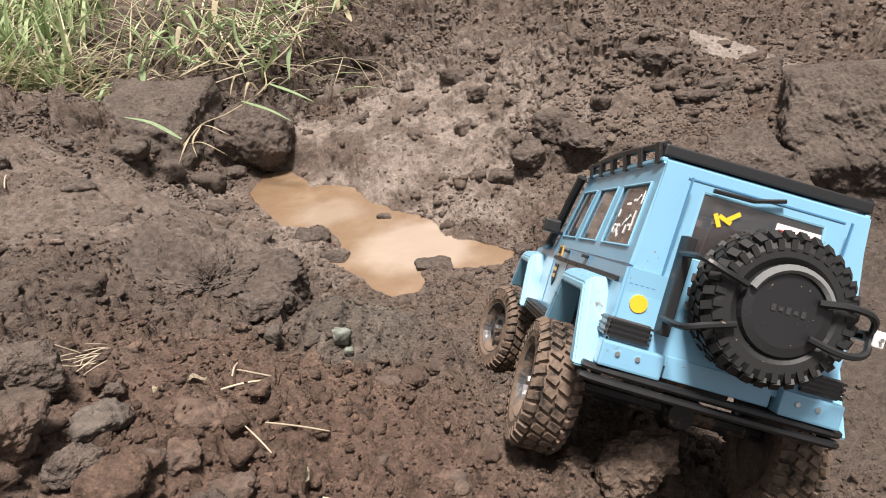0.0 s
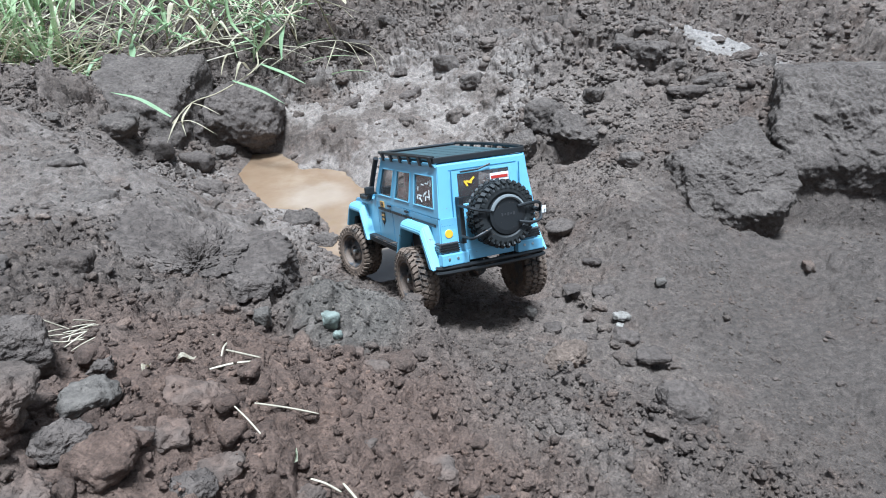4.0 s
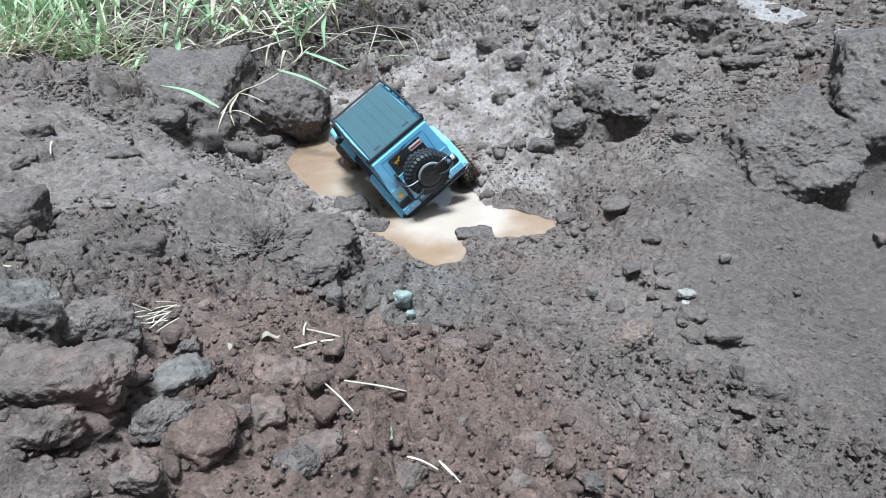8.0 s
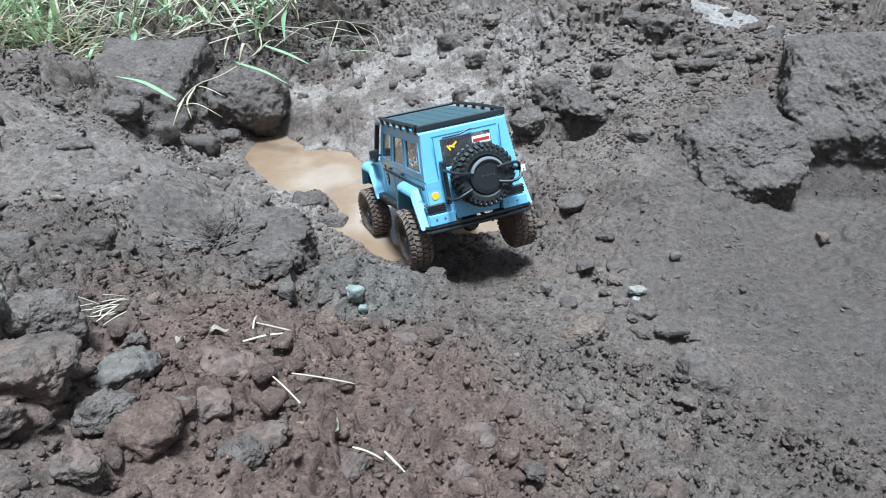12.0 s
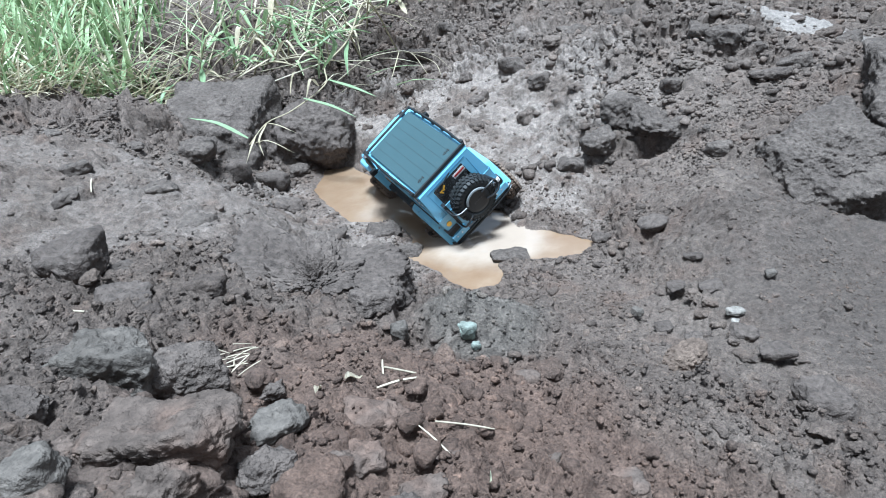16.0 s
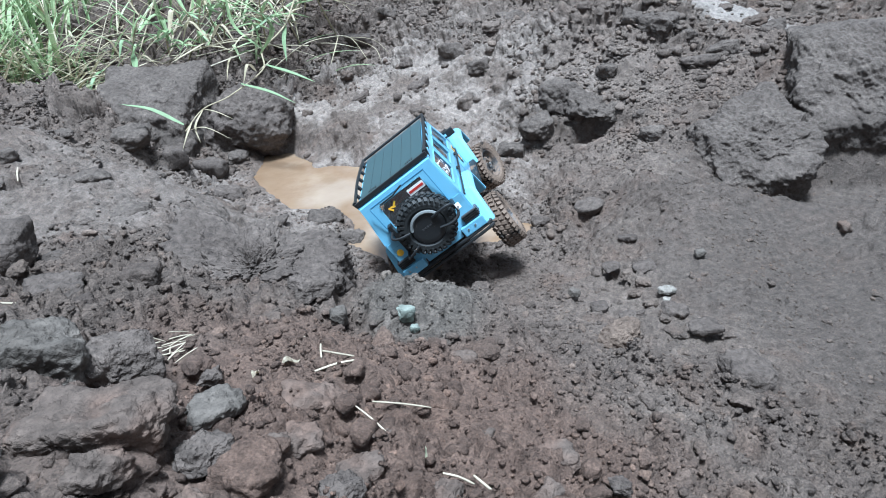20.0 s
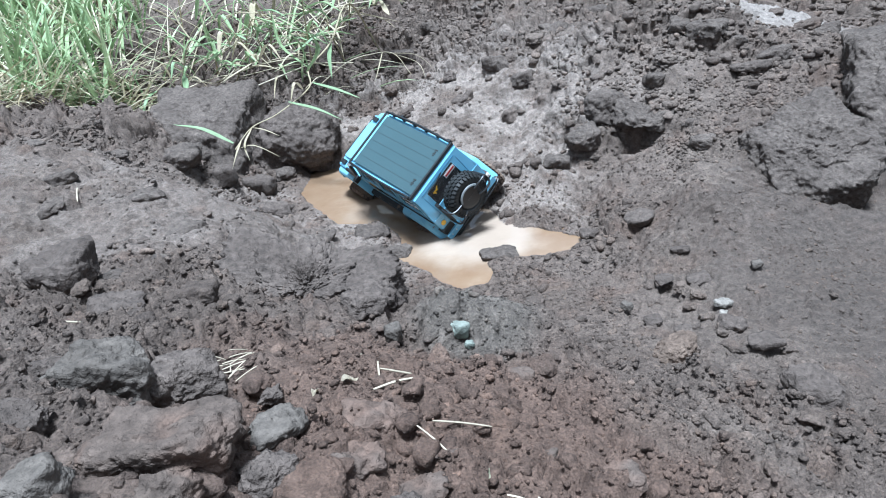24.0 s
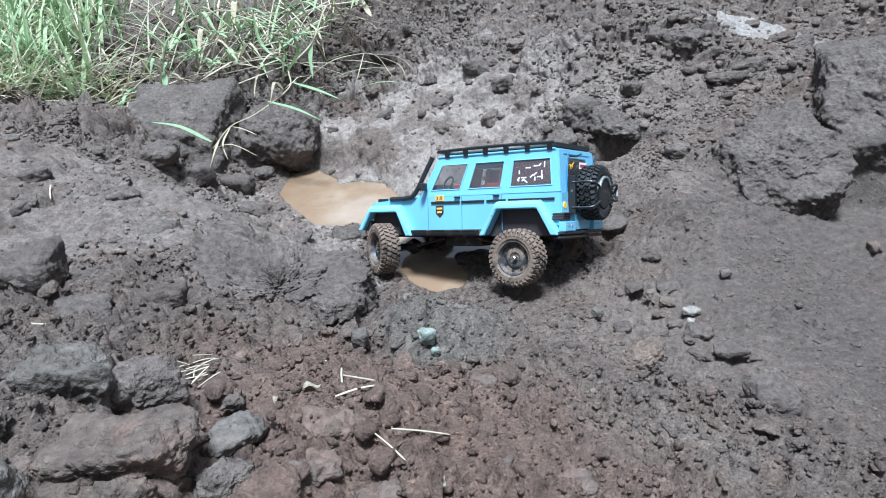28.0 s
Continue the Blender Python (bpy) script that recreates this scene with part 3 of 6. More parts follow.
# the foreground
stone("rock", "large pitted grey rock lying on crumbled soil", -0.243, 0.412, (0.092, 0.068, 0.070), GREY_STONE, 1, 0.22, (0, 8, 10), detail=6)
stone("rock", "blocky dark brown rock beside a grey rock", -0.195, 0.424, (0.058, 0.052, 0.066), DARK_STONE, 2, 0.2, (5, 0, 30), detail=6)
stone("rock", "broad rust-red lump of rock half in soil", -0.170, 0.318, (0.100, 0.056, 0.044), RED_STONE, 3, 0.3, (0, 6, 0), detail=6)
stone("rock", "angular grey-brown rock in crumbled soil", -0.121, 0.366, (0.040, 0.034, 0.036), GREY_STONE, 4, 0.25, (10, 0, 20), detail=5)
stone("rock", "dark brown rock on the bank", -0.452, 0.785, (0.092, 0.075, 0.070), DARK_STONE, 5, 0.2, (0, 0, 15), detail=5)
stone("rock", "low dark rock beside dry straw", -0.312, 0.606, (0.056, 0.044, 0.042), DARK_STONE, 6, 0.25, (0, 5, 0), detail=5)
stone("rock", "small rounded brown rock", -0.268, 0.686, (0.056, 0.042, 0.034), CLOD, 7, 0.25, detail=5)
block("slab", "long dark pitted slab of hard soil with an undercut end", (-0.176, 0.828, 0.360), (1, 1, 1), (0, 11, -6), DARK_STONE, 8,
      (((1, 0.1, 0.1), 0.118), ((-1, 0, 0.2), 0.112), ((0, -0.3, 1), 0.030), ((0.05, -1, 0.1), 0.048), ((0, 0, -1), 0.050), ((0, 1, 0.1), 0.060), ((0.7, -0.6, 0.6), 0.104), ((0.6, -0.5, -0.8), 0.092)), 14, 0.12, 7, 0.74)
stone("clod", "dark block under the end of a slab", -0.098, 0.765, (0.055, 0.045, 0.045), DARK_STONE, 9, 0.35, (0, 14, 20), detail=5)
stone("stone", "pale green stone in grey soil", 0.013, 0.634, (0.023, 0.020, 0.027), GREEN_STONE, 10, 0.30)
stone("stone", "small pale green stone below a larger one", 0.020, 0.622, (0.013, 0.011, 0.011), GREEN_STONE, 11, 0.2)
stone("stone", "upright grey stone in the soil", -0.057, 0.625, (0.024, 0.020, 0.032), GREY_STONE, 12, 0.3)
stone("stone", "orange-brown stone among crumbs", 0.062, 0.545, (0.032, 0.026, 0.024), RED_STONE, 13, 0.3)
stone("stone", "reddish stone among crumbs", 0.036, 0.570, (0.028, 0.022, 0.018), RED_STONE, 14, 0.3)
stone("rock", "dark mossy rock among crumbs", -0.210, 0.268, (0.036, 0.034, 0.030), GREY_STONE, 15, 0.3, detail=5)
stone("clod", "crumbly brown clod of reddish soil", -0.060, 0.392, (0.052, 0.044, 0.034), RED_STONE, 16, 0.35, detail=5)
stone("clod", "crumbly brown clod of dug soil", -0.095, 0.305, (0.050, 0.040, 0.034), CLOD, 17, 0.35, detail=5)
stone("clod", "brown clod half sunk in soil", -0.030, 0.318, (0.040, 0.034, 0.026), RED_STONE, 18, 0.35, detail=5)
stone("clod", "brown clod half sunk in soil", 0.108, 0.372, (0.036, 0.030, 0.024), RED_STONE, 19, 0.35, detail=5)
tumbling_rock = block("rock", "brown rock that tumbles down the slope", (0.355, 0.905, 0.086), (0.070, 0.048, 0.036), (-6, 0, 0), TUMBLED, 21, (), 9, 0.12, 6)
stone("rock", "rough dark rock on the slope", 0.492, 0.742, (0.096, 0.066, 0.050), DARK_STONE, 24, 0.25, (0, 6, -10), 0.0, 5)
stone("clod", "dark clod beside a hollow", 0.500, 0.905, (0.064, 0.040, 0.024), DARK_STONE, 23, 0.35)
stone("stone", "square grey stone on smooth soil", 0.338, 1.095, (0.026, 0.020, 0.020), GREY_STONE, 24, 0.25, (0, 0, 35))
stone("stone", "pale broken stone on the slope", 0.494, 1.040, (0.036, 0.022, 0.018), PALE_STONE, 25, 0.25)
stone("stone", "small pale stone on the slope", 0.480, 1.008, (0.018, 0.014, 0.012), PALE_STONE, 26, 0.25)
stone("stone", "flat pale stone on the slope", 0.482, 0.985, (0.028, 0.014, 0.008), PALE_STONE, 27, 0.25)
stone("stone", "grey stone on the sandy slope", 0.610, 1.150, (0.028, 0.022, 0.018), GREY_STONE, 28, 0.3)
stone("clod", "wet clod at the end of the puddle", 0.372, 1.500, (0.050, 0.042, 0.044), DARK_STONE, 29, 0.25)
stone("clod", "low spit of mud in the puddle", 0.150, 1.500, (0.115, 0.075, 0.040), BANK, 30, 0.55)
stone("clod", "small mud lump in the water", 0.035, 1.825, (0.050, 0.034, 0.060), DARK_STONE, 31, 0.30, lift=0.030)
rnd = random.Random(77)
for x, y, big in [(-0.075, 0.345, 0.060), (-0.020, 0.362, 0.048), (-0.120, 0.318, 0.052), (-0.045, 0.300, 0.046), (0.018, 0.318, 0.040),
                (-0.160, 0.280, 0.050), (-0.115, 0.268, 0.044), (0.055, 0.388, 0.032), (-0.090, 0.410, 0.044), (-0.040, 0.430, 0.034),
                (0.090, 0.330, 0.036), (0.150, 0.350, 0.034), (-0.255, 0.340, 0.050), (-0.290, 0.430, 0.046), (-0.140, 0.430, 0.030)]:
    s = big * 0.72
    stone("clod", "large crumbly clod of dug brown soil", x, y, (s, s * rnd.uniform(0.75, 0.95), s * rnd.uniform(0.6, 0.8)), rnd.choice((RED_STONE, DARK_STONE, CLOD)), 500 + int(s * 1000) + int(x * 100), 0.40, (rnd.uniform(-15, 15), rnd.uniform(-15, 15), rnd.uniform(0, 90)), 0.0, 5, 0.16)
# the far bank
block("boulder", "great block of hard soil hanging over sand", (0.930, 1.560, 0.110), (1, 1, 1), (0, 0, 0), BANK, 32,
      (((-0.12, -0.42, 0.90), 0.088), ((0.05, -0.80, -0.60), 0.175), ((-0.93, -0.10, 0.25), 0.150), ((-0.60, -0.70, 0.25), 0.165), ((0.99, 0.10, 0.05), 0.096), ((0.62, -0.75, -0.15), 0.180), ((-0.40, 0.60, 0.70), 0.120), ((0, 0, -1), 0.16)), 18, 0.052, 7, 0.74)
block("boulder", "tall block of hard soil beyond a deep crack", (1.285, 1.665, 0.165), (1, 1, 1), (0, 0, 0), BANK, 38,
      (((-1, 0.06, -0.05), 0.252), ((-0.10, -0.58, 0.80), 0.140), ((-0.1, -0.88, -0.42), 0.205), ((0.05, 0.15, 1), 0.170), ((-0.6, -0.2, 0.75), 0.245), ((1, 0, 0), 0.35), ((-0.9, 0.44, 0), 0.192), ((0, 1, 0), 0.34), ((0, 0, -1), 0.20)), 18, 0.050, 7, 0.74)
block("boulder", "smooth upright bank under a hanging block", (1.360, 1.790, -0.030), (1, 1, 1), (0, 0, 0), BANK, 44,
      (((-1, -0.1, 0), 0.235), ((-0.10, -0.97, 0.18), 0.225), ((0, 0, 1), 0.150), ((1, 0, 0), 0.4), ((0, 1, 0), 0.2), ((0, 0, -1), 0.2)), 16, 0.040, 6)
block("ledge", "flat ledge of hard soil over a dark hollow", (0.640, 1.862, 0.160), (0.200, 0.150, 0.060), (10, 12, -6), BANK, 34, (), 10, 0.16, 5)
stone("clod", "rounded clod beside a dark hollow", 0.462, 1.850, (0.105, 0.090, 0.100), BANK, 35, 0.25, detail=5)
stone("clod", "blocky clod above a dark hollow", 0.540, 1.930, (0.130, 0.110, 0.110), BANK, 36, 0.2, (0, 0, 20), detail=5)
stone("clod", "angular clod on the bank", 0.880, 2.010, (0.115, 0.090, 0.085), BANK, 37, 0.25, (0, 0, 25), detail=5)
stone("clod", "small clod below an angular one", 0.935, 1.960, (0.065, 0.045, 0.045), BANK, 38, 0.25)
stone("stone", "flat stone jutting from the bank", 0.935, 1.870, (0.125, 0.070, 0.034), DARK_STONE, 39, 0.2, (-8, 4, 0))
stone("clod", "rounded clod on the bank", 0.690, 1.945, (0.072, 0.062, 0.062), BANK, 40, 0.25)
block("block", "flat-topped block of dark soil below the grass", (-0.690, 2.320, 0.180), (1, 1, 1), (0, 0, 0), BANK, 41,
      (((0.10, -0.34, 0.93), 0.082), ((-0.15, -0.97, 0.10), 0.135), ((0.95, -0.25, 0.10), 0.150), ((-0.95, -0.1, 0.15), 0.145), ((0, 1, 0.2), 0.16), ((0, 0, -1), 0.16), ((0.5, -0.75, 0.3), 0.180)), 18, 0.065, 6, 0.72)
block("rock", "dark rounded rock at the head of the puddle", (-0.390, 2.355, 0.105), (0.285, 0.230, 0.205), (-6, 16, 14), DARK_STONE, 42, (), 7, 0.13, 6)
stone("clod", "crumbly clod at the foot of the bank", -0.710, 2.060, (0.170, 0.130, 0.100), BANK, 43, 0.3, detail=5)
stone("clod", "small clod at the foot of the bank", -0.600, 2.090, (0.105, 0.090, 0.090), DARK_STONE, 44, 0.3)
stone("clod", "small clod beside the puddle", -0.510, 2.135, (0.110, 0.100, 0.085), DARK_STONE, 45, 0.3)
stone("clod", "wet clod beside the puddle", -0.440, 2.225, (0.080, 0.060, 0.055), BANK, 46, 0.35)


rnd = random.Random(9)
def sown(label, mat, flat, spots):
    """Clods of one kind: x, y and width of each."""
    for x, y, s in spots:
        stone("clod", label, x, y, (s, s * rnd.uniform(0.6, 0.9), s * flat), mat, rnd.randrange(1000, 9000), 0.50, (rnd.uniform(-12, 12), rnd.uniform(-12, 12), rnd.uniform(-30, 30)), 0.0, 4)


sown("flaky clod on the packed slope", BANK, 0.50,
     [(-0.747, 1.455, 0.082), (-0.558, 1.376, 0.080), (-0.439, 1.200, 0.092), (-0.352, 1.173, 0.051), (-0.720, 1.326, 0.066), (-0.409, 0.814, 0.043), (-0.945, 1.789, 0.056),
      (-0.812, 1.923, 0.062), (-0.480, 1.475, 0.049), (-0.262, 1.550, 0.068), (-0.377, 0.895, 0.039)])
sown("broken clod at the edge of the sandy slope", DARK_STONE, 0.40,
     [(0.472, 1.425, 0.085), (0.501, 1.257, 0.045), (0.491, 1.142, 0.055), (0.435, 1.172, 0.042), (0.484, 0.974, 0.050), (0.396, 0.979, 0.036), (0.363, 1.027, 0.036)])
sown("crumbly clod on the far bank", BANK, 0.62,
     [(0.725, 1.771, 0.061), (0.719, 1.678, 0.073), (0.714, 1.496, 0.053), (0.376, 1.835, 0.095), (0.382, 2.323, 0.094), (0.309, 2.457, 0.118), (0.563, 2.592, 0.123),
      (0.753, 2.754, 0.108), (0.816, 2.059, 0.099), (1.010, 1.893, 0.094), (1.199, 1.973, 0.097), (0.319, 2.912, 0.090), (0.004, 2.793, 0.109), (0.126, 2.844, 0.088)])


stone("clod", "wet lump of mud on the puddle's shore", -0.150, 1.690, (0.110, 0.085, 0.060), BANK, 71, 0.30, (0, 6, 20), 0.0, 5)
stone("clod", "wet lump of mud beside the puddle", -0.090, 1.600, (0.080, 0.070, 0.045), BANK, 72, 0.35, (0, 0, -20), 0.0, 5)
stone("clod", "broken clod at the puddle's head", -0.440, 1.960, (0.095, 0.080, 0.055), DARK_STONE, 73, 0.32, (0, 0, 15), 0.0, 5)


# ---- loose clods that one could count, on shared meshes ----
def clear_of_track(x, y):
    """True away from the wheel tracks and the water."""
    return not (-0.32 < x < 0.50 and 0.62 < y < 2.15 and x > -0.05 - 0.5 * (y - 1.3)) and float(shore_distance(np.array([x]), np.array([y]))[0]) > 0.03


CLOD_MESHES = []
for k in range(12):
    p, tri = rock_points(100 + k, (1.0, 0.9, 0.8), (), 8.0, 0.16, 4)
    CLOD_MESHES.append(mesh_of("clod", p, tri, CLOD))


def loose_clods(count, x0, x1, y0, y1, small, large, seed):
    rnd = random.Random(seed)
    made = 0
    while made < count:
        x, y = rnd.uniform(x0, x1), rnd.uniform(y0, y1)
        sandy = math.hypot((x - 1.02) / 1.15, y - 1.03) < 0.60
        if not clear_of_track(x, y) or (sandy and rnd.random() < 0.93):
            continue
        s = small + (large - small) * rnd.random() ** 2.2
        ob = new("clod", rnd.choice(CLOD_MESHES))
        flat = rnd.uniform(0.55, 0.85)
        ob.matrix_basis = Matrix.Translation((x, y, ground_at(x, y) + s * flat * 0.08)) @ pose(0, 0, 0, rnd.uniform(-25, 25), rnd.uniform(-25, 25), rnd.uniform(0, 360)) @ Matrix.Diagonal((s, s * rnd.uniform(0.7, 1.0), s * flat, 1))
        tagged(ob, "loose brown clod of crumbled soil", "clod", "loose clods of soil")
        made += 1


loose_clods(100, -0.50, 0.62, 0.26, 0.80, 0.011, 0.030, 1)
loose_clods(60, -1.10, 1.25, 0.80, 1.90, 0.016, 0.045, 2)
loose_clods(80, -0.30, 1.50, 1.95, 3.00, 0.025, 0.080, 3)


rnd = random.Random(5)
for _ in range(46):
    u = rnd.random()
    x, y, s = 0.40 + 0.10 * u + rnd.gauss(0, 0.030), 1.24 - 0.44 * u + rnd.gauss(0, 0.02), 0.008 + 0.026 * rnd.random() ** 2
    ob = new("clod", rnd.choice(CLOD_MESHES))
    ob.matrix_basis = Matrix.Translation((x, y, ground_at(x, y) + s * 0.05)) @ pose(0, 0, 0, rnd.uniform(-25, 25), rnd.uniform(-25, 25), rnd.uniform(0, 360)) @ Matrix.Diagonal((s, s * 0.85, s * 0.7, 1))
    tagged(ob, "loose brown clod along the edge of the sand", "clod", "loose clods of soil")


# ---- crumbs and gravel past counting ----
def crumbs(name, count, x0, x1, y0, y1, small, large, seed, label, balls, mat, heap=0.5):
    rng = np.random.default_rng(seed)
    x, y = rng.uniform(x0, x1, count * 3), rng.uniform(y0, y1, count * 3)
    sandy = smooth((0.64 - np.hypot((x - 1.02) / 1.15, y - 1.03)) / 0.12)
    d = shore_distance(x, y)
    want = smooth((1.95 - np.hypot(x - 0.2, y - 1.7) + 0.5 * value_noise(x, y, 0.5, 90)) / 0.6) * (1 - 0.93 * smooth((0.46 - np.hypot((x - 0.06) / 1.2, y - 2.20)) / 0.18)) * (1 - 0.35 * sandy) * (1 - 0.86 * smooth((0.60 - np.hypot((x + 0.62) / 0.9, y - 1.45)) / 0.2)) * (d > 0.012) * smooth((value_noise(x, y, 0.14, seed + 60) + heap) / 0.5)
    want = want * (1 - 0.85 * smooth((0.30 - np.hypot(x - 1.20, y - 2.22)) / 0.10))
    keep = np.nonzero(rng.random(count * 3) < want)[0][:count]
    x, y = x[keep], y[keep]
    n = len(x)
    size = small + (large - small) * rng.random(n) ** 2.5
    size *= 1 - 0.48 * sandy[keep]
    verts, faces = [], []
    shapes = []
    for k in range(10):
        if balls:
            shapes.append(rock_points(300 + k + seed * 10, (1.0, 0.9, 0.8), (), 8.0, 0.20, balls))
            continue
        else:
            bm = bmesh.new()
            bmesh.ops.create_cube(bm, size=0.72)
            for v in bm.verts:
                v.co = [c * rng.uniform(0.55, 1.25) for c in v.co]
            bmesh.ops.triangulate(bm, faces=bm.faces[:])
        bm.verts.ensure_lookup_table()
        shapes.append((np.array([v.co[:] for v in bm.verts]), np.array([[v.index for v in f.verts] for f in bm.faces])))
        bm.free()
    which = rng.integers(0, len(shapes), n)
    z = height(x, y) + size * 0.06
    start = 0
    for k, (vs, fs) in enumerate(shapes):
        pick = np.nonzero(which == k)[0]
        m = len(pick)
        a, b = rng.uniform(0, math.tau, m), rng.uniform(-0.5, 0.5, m)
        sc = np.stack([size[pick], size[pick] * rng.uniform(0.65, 1.0, m), size[pick] * rng.uniform(0.5, 0.9, m)], -1)
        p = vs[None] * sc[:, None, :]
        py, pz = p[..., 1] * np.cos(b)[:, None] - p[..., 2] * np.sin(b)[:, None], p[..., 1] * np.sin(b)[:, None] + p[..., 2] * np.cos(b)[:, None]
        qx, qy = p[..., 0] * np.cos(a)[:, None] - py * np.sin(a)[:, None], p[..., 0] * np.sin(a)[:, None] + py * np.cos(a)[:, None]
        verts.append(np.stack([qx + x[pick][:, None], qy + y[pick][:, None], pz + z[pick][:, None]], -1).reshape(-1, 3))
        faces.append((fs[None] + (np.arange(m) * len(vs))[:, None, None] + start).reshape(-1, 3))
        start += m * len(vs)
    verts, faces = np.concatenate(verts), np.concatenate(faces)
    return tagged(new(name, mesh_of(name, verts, faces, mat, bool(balls))), label, "gravel", kind="stuff")


crumbs("soil_crumbs", 30000, -0.62, 0.78, 0.20, 0.95, 0.0016, 0.0050, 1, "fine reddish-brown crumbs of soil", 0, CRUMB, 0.6)
crumbs("soil_pebbles", 12000, -0.62, 0.78, 0.20, 0.95, 0.0030, 0.0090, 7, "reddish-brown pebbles of crumbled soil", 1, CRUMB, 0.35)
crumbs("soil_clods", 1000, -0.62, 0.78, 0.20, 0.95, 0.0090, 0.0210, 2, "small brown clods of soil", 2, CRUMB, 0.25)
crumbs("soil_pebbles", 5000, 0.12, 0.80, 0.25, 0.80, 0.0040, 0.0105, 10, "brown pebbles of crumbled soil on the lower slope", 1, CRUMB, 0.45)
crumbs("soil_clods", 700, 0.12, 0.80, 0.25, 0.80, 0.0090, 0.0220, 11, "brown clods of soil on the lower slope", 2, CRUMB, 0.30)
crumbs("soil_crumbs", 24000, -1.20, 1.60, 0.90, 2.00, 0.0025, 0.0080, 3, "grey-brown crumbs of soil on the banks", 0, CRUMB, 0.5)
crumbs("soil_pebbles", 10000, -1.20, 1.60, 0.90, 2.00, 0.0060, 0.0150, 8, "grey-brown pebbles of soil on the banks", 1, CRUMB, 0.25)
crumbs("soil_clods", 1700, -1.20, 1.60, 0.90, 2.00, 0.0110, 0.0300, 4, "small grey-brown clods of soil", 2, CRUMB, 0.15)
crumbs("soil_crumbs", 12000, -1.40, 1.80, 1.95, 3.40, 0.0060, 0.0150, 5, "grey-brown crumbs on the far bank", 0, CRUMB, 0.5)
crumbs("soil_pebbles", 9000, -1.00, 1.80, 1.85, 3.40, 0.0100, 0.0250, 9, "grey-brown pebbles of soil on the far bank", 1, CRUMB, 0.35)
crumbs("soil_clods", 1500, -0.50, 1.80, 1.80, 3.40, 0.0180, 0.0420, 6, "clods of soil on the far bank", 2, CRUMB, 0.20)


# ---- grass, stems, straw ----
def leaf_material(name, dark, light, through=0.25):
    mat, nodes, links, bsdf = material(name, 0.5, 0, 0.35)
    nt = mat.node_tree
    geo = nodes.new("ShaderNodeNewGeometry")
    each = ramp_node(nt, geo.outputs["Random Per Island"], [(0.0, dark), (1.0, light)]).outputs["Color"]
    vein = noise_node(nt, 90, 4, 0.6, geo.outputs["Position"])
    links.new(mix_node(nt, 0.45, each, ramp_node(nt, vein.outputs["Fac"], [(0.3, grey(0.65)), (0.7, grey(1.35))]).outputs["Color"], "MULTIPLY"), bsdf.inputs["Base Color"])
    thin = nodes.new("ShaderNodeBsdfTranslucent")
    links.new(bsdf.inputs["Base Color"].links[0].from_socket, thin.inputs["Color"])
    both = nodes.new("ShaderNodeMixShader")
    both.inputs["Fac"].default_value = through
    links.new(bsdf.outputs[0], both.inputs[1])
    links.new(thin.outputs[0], both.inputs[2])
    links.new(both.outputs[0], nodes["Material Output"].inputs["Surface"])
    return mat


GREEN = leaf_material("green_grass", (0.150, 0.230, 0.095), (0.480, 0.570, 0.330))
DEEP_GREEN = leaf_material("deep_green_leaf", (0.180, 0.265, 0.140), (0.310, 0.390, 0.220))
STRAW = leaf_material("dry_straw", (0.300, 0.250, 0.150), (0.640, 0.580, 0.430))


PALE_STRAW = leaf_material("bleached_straw", (0.380, 0.325, 0.235), (0.530, 0.470, 0.360), 0.0)


def add_blade(bm, points, width, fold=0.25, base=0.6):
    """A narrow leaf along the points, folded down its middle, widest a third of the way up."""
    points = [Vector(p) for p in points]
    last = None
    n = len(points) - 1
    for i, p in enumerate(points):
        way = (points[min(i + 1, n)] - points[max(i - 1, 0)]).normalized()
        side = way.cross(Vector((0.13, 0.05, 1))).normalized()
        up = side.cross(way).normalized()
        t = i / n
        w = width * (base + (1 - base) * math.sin(min(t * 3, 1) * math.pi / 2)) * (1 - t ** 3) * 0.5 + 0.0002
        row = (bm.verts.new(p - side * w), bm.verts.new(p - up * w * fold * 2), bm.verts.new(p + side * w))
        if last:
            bm.faces.new((last[0], last[1], row[1], row[0]))
            bm.faces.new((last[1], last[2], row[2], row[1]))
        last = row


def arch(root, heading, length, lean, droop, steps=5):
    """A blade's line: it rises from its root, leans to its heading and droops."""
    pts, p, tilt = [], Vector(root), lean
    for i in range(steps + 1):
        pts.append(p.copy())
        p = p + Vector((math.cos(heading) * math.sin(tilt), math.sin(heading) * math.sin(tilt), math.cos(tilt))) * length / steps
        tilt += droop / steps
    return pts


def grass_patch(name, label, count, mat, seed, length, width, lean, droop, place):
    rnd = random.Random(seed)
    bm = bmesh.new()
    for _ in range(count):
        x, y = place(rnd)
        h = rnd.uniform(0, math.tau)
        add_blade(bm, arch((x, y, ground_at(x, y, False) - 0.005), h, rnd.uniform(*length), rnd.uniform(*lean), rnd.uniform(*droop)), rnd.uniform(*width))
    return tagged(part(name, bm, mat), label, "grass", kind="stuff")


def in_meadow(rnd):
    while True:
        x, y = rnd.uniform(-2.3, -0.78), rnd.uniform(2.42, 3.9)
        if y > 2.50 + 0.42 * (x + 1.35) + 0.10 * rnd.random() and x < -1.08 - 0.12 * (y - 2.6) + 0.12 * rnd.random() ** 2:
            return x, y


def meadow_edge(rnd):
    x = rnd.uniform(-1.85, -0.95)
    return x, 2.46 + 0.42 * (x + 1.35) + rnd.uniform(0.0, 0.28)


def sparse_bank(rnd):
    return rnd.uniform(-0.95, -0.15), rnd.uniform(2.62, 3.25)


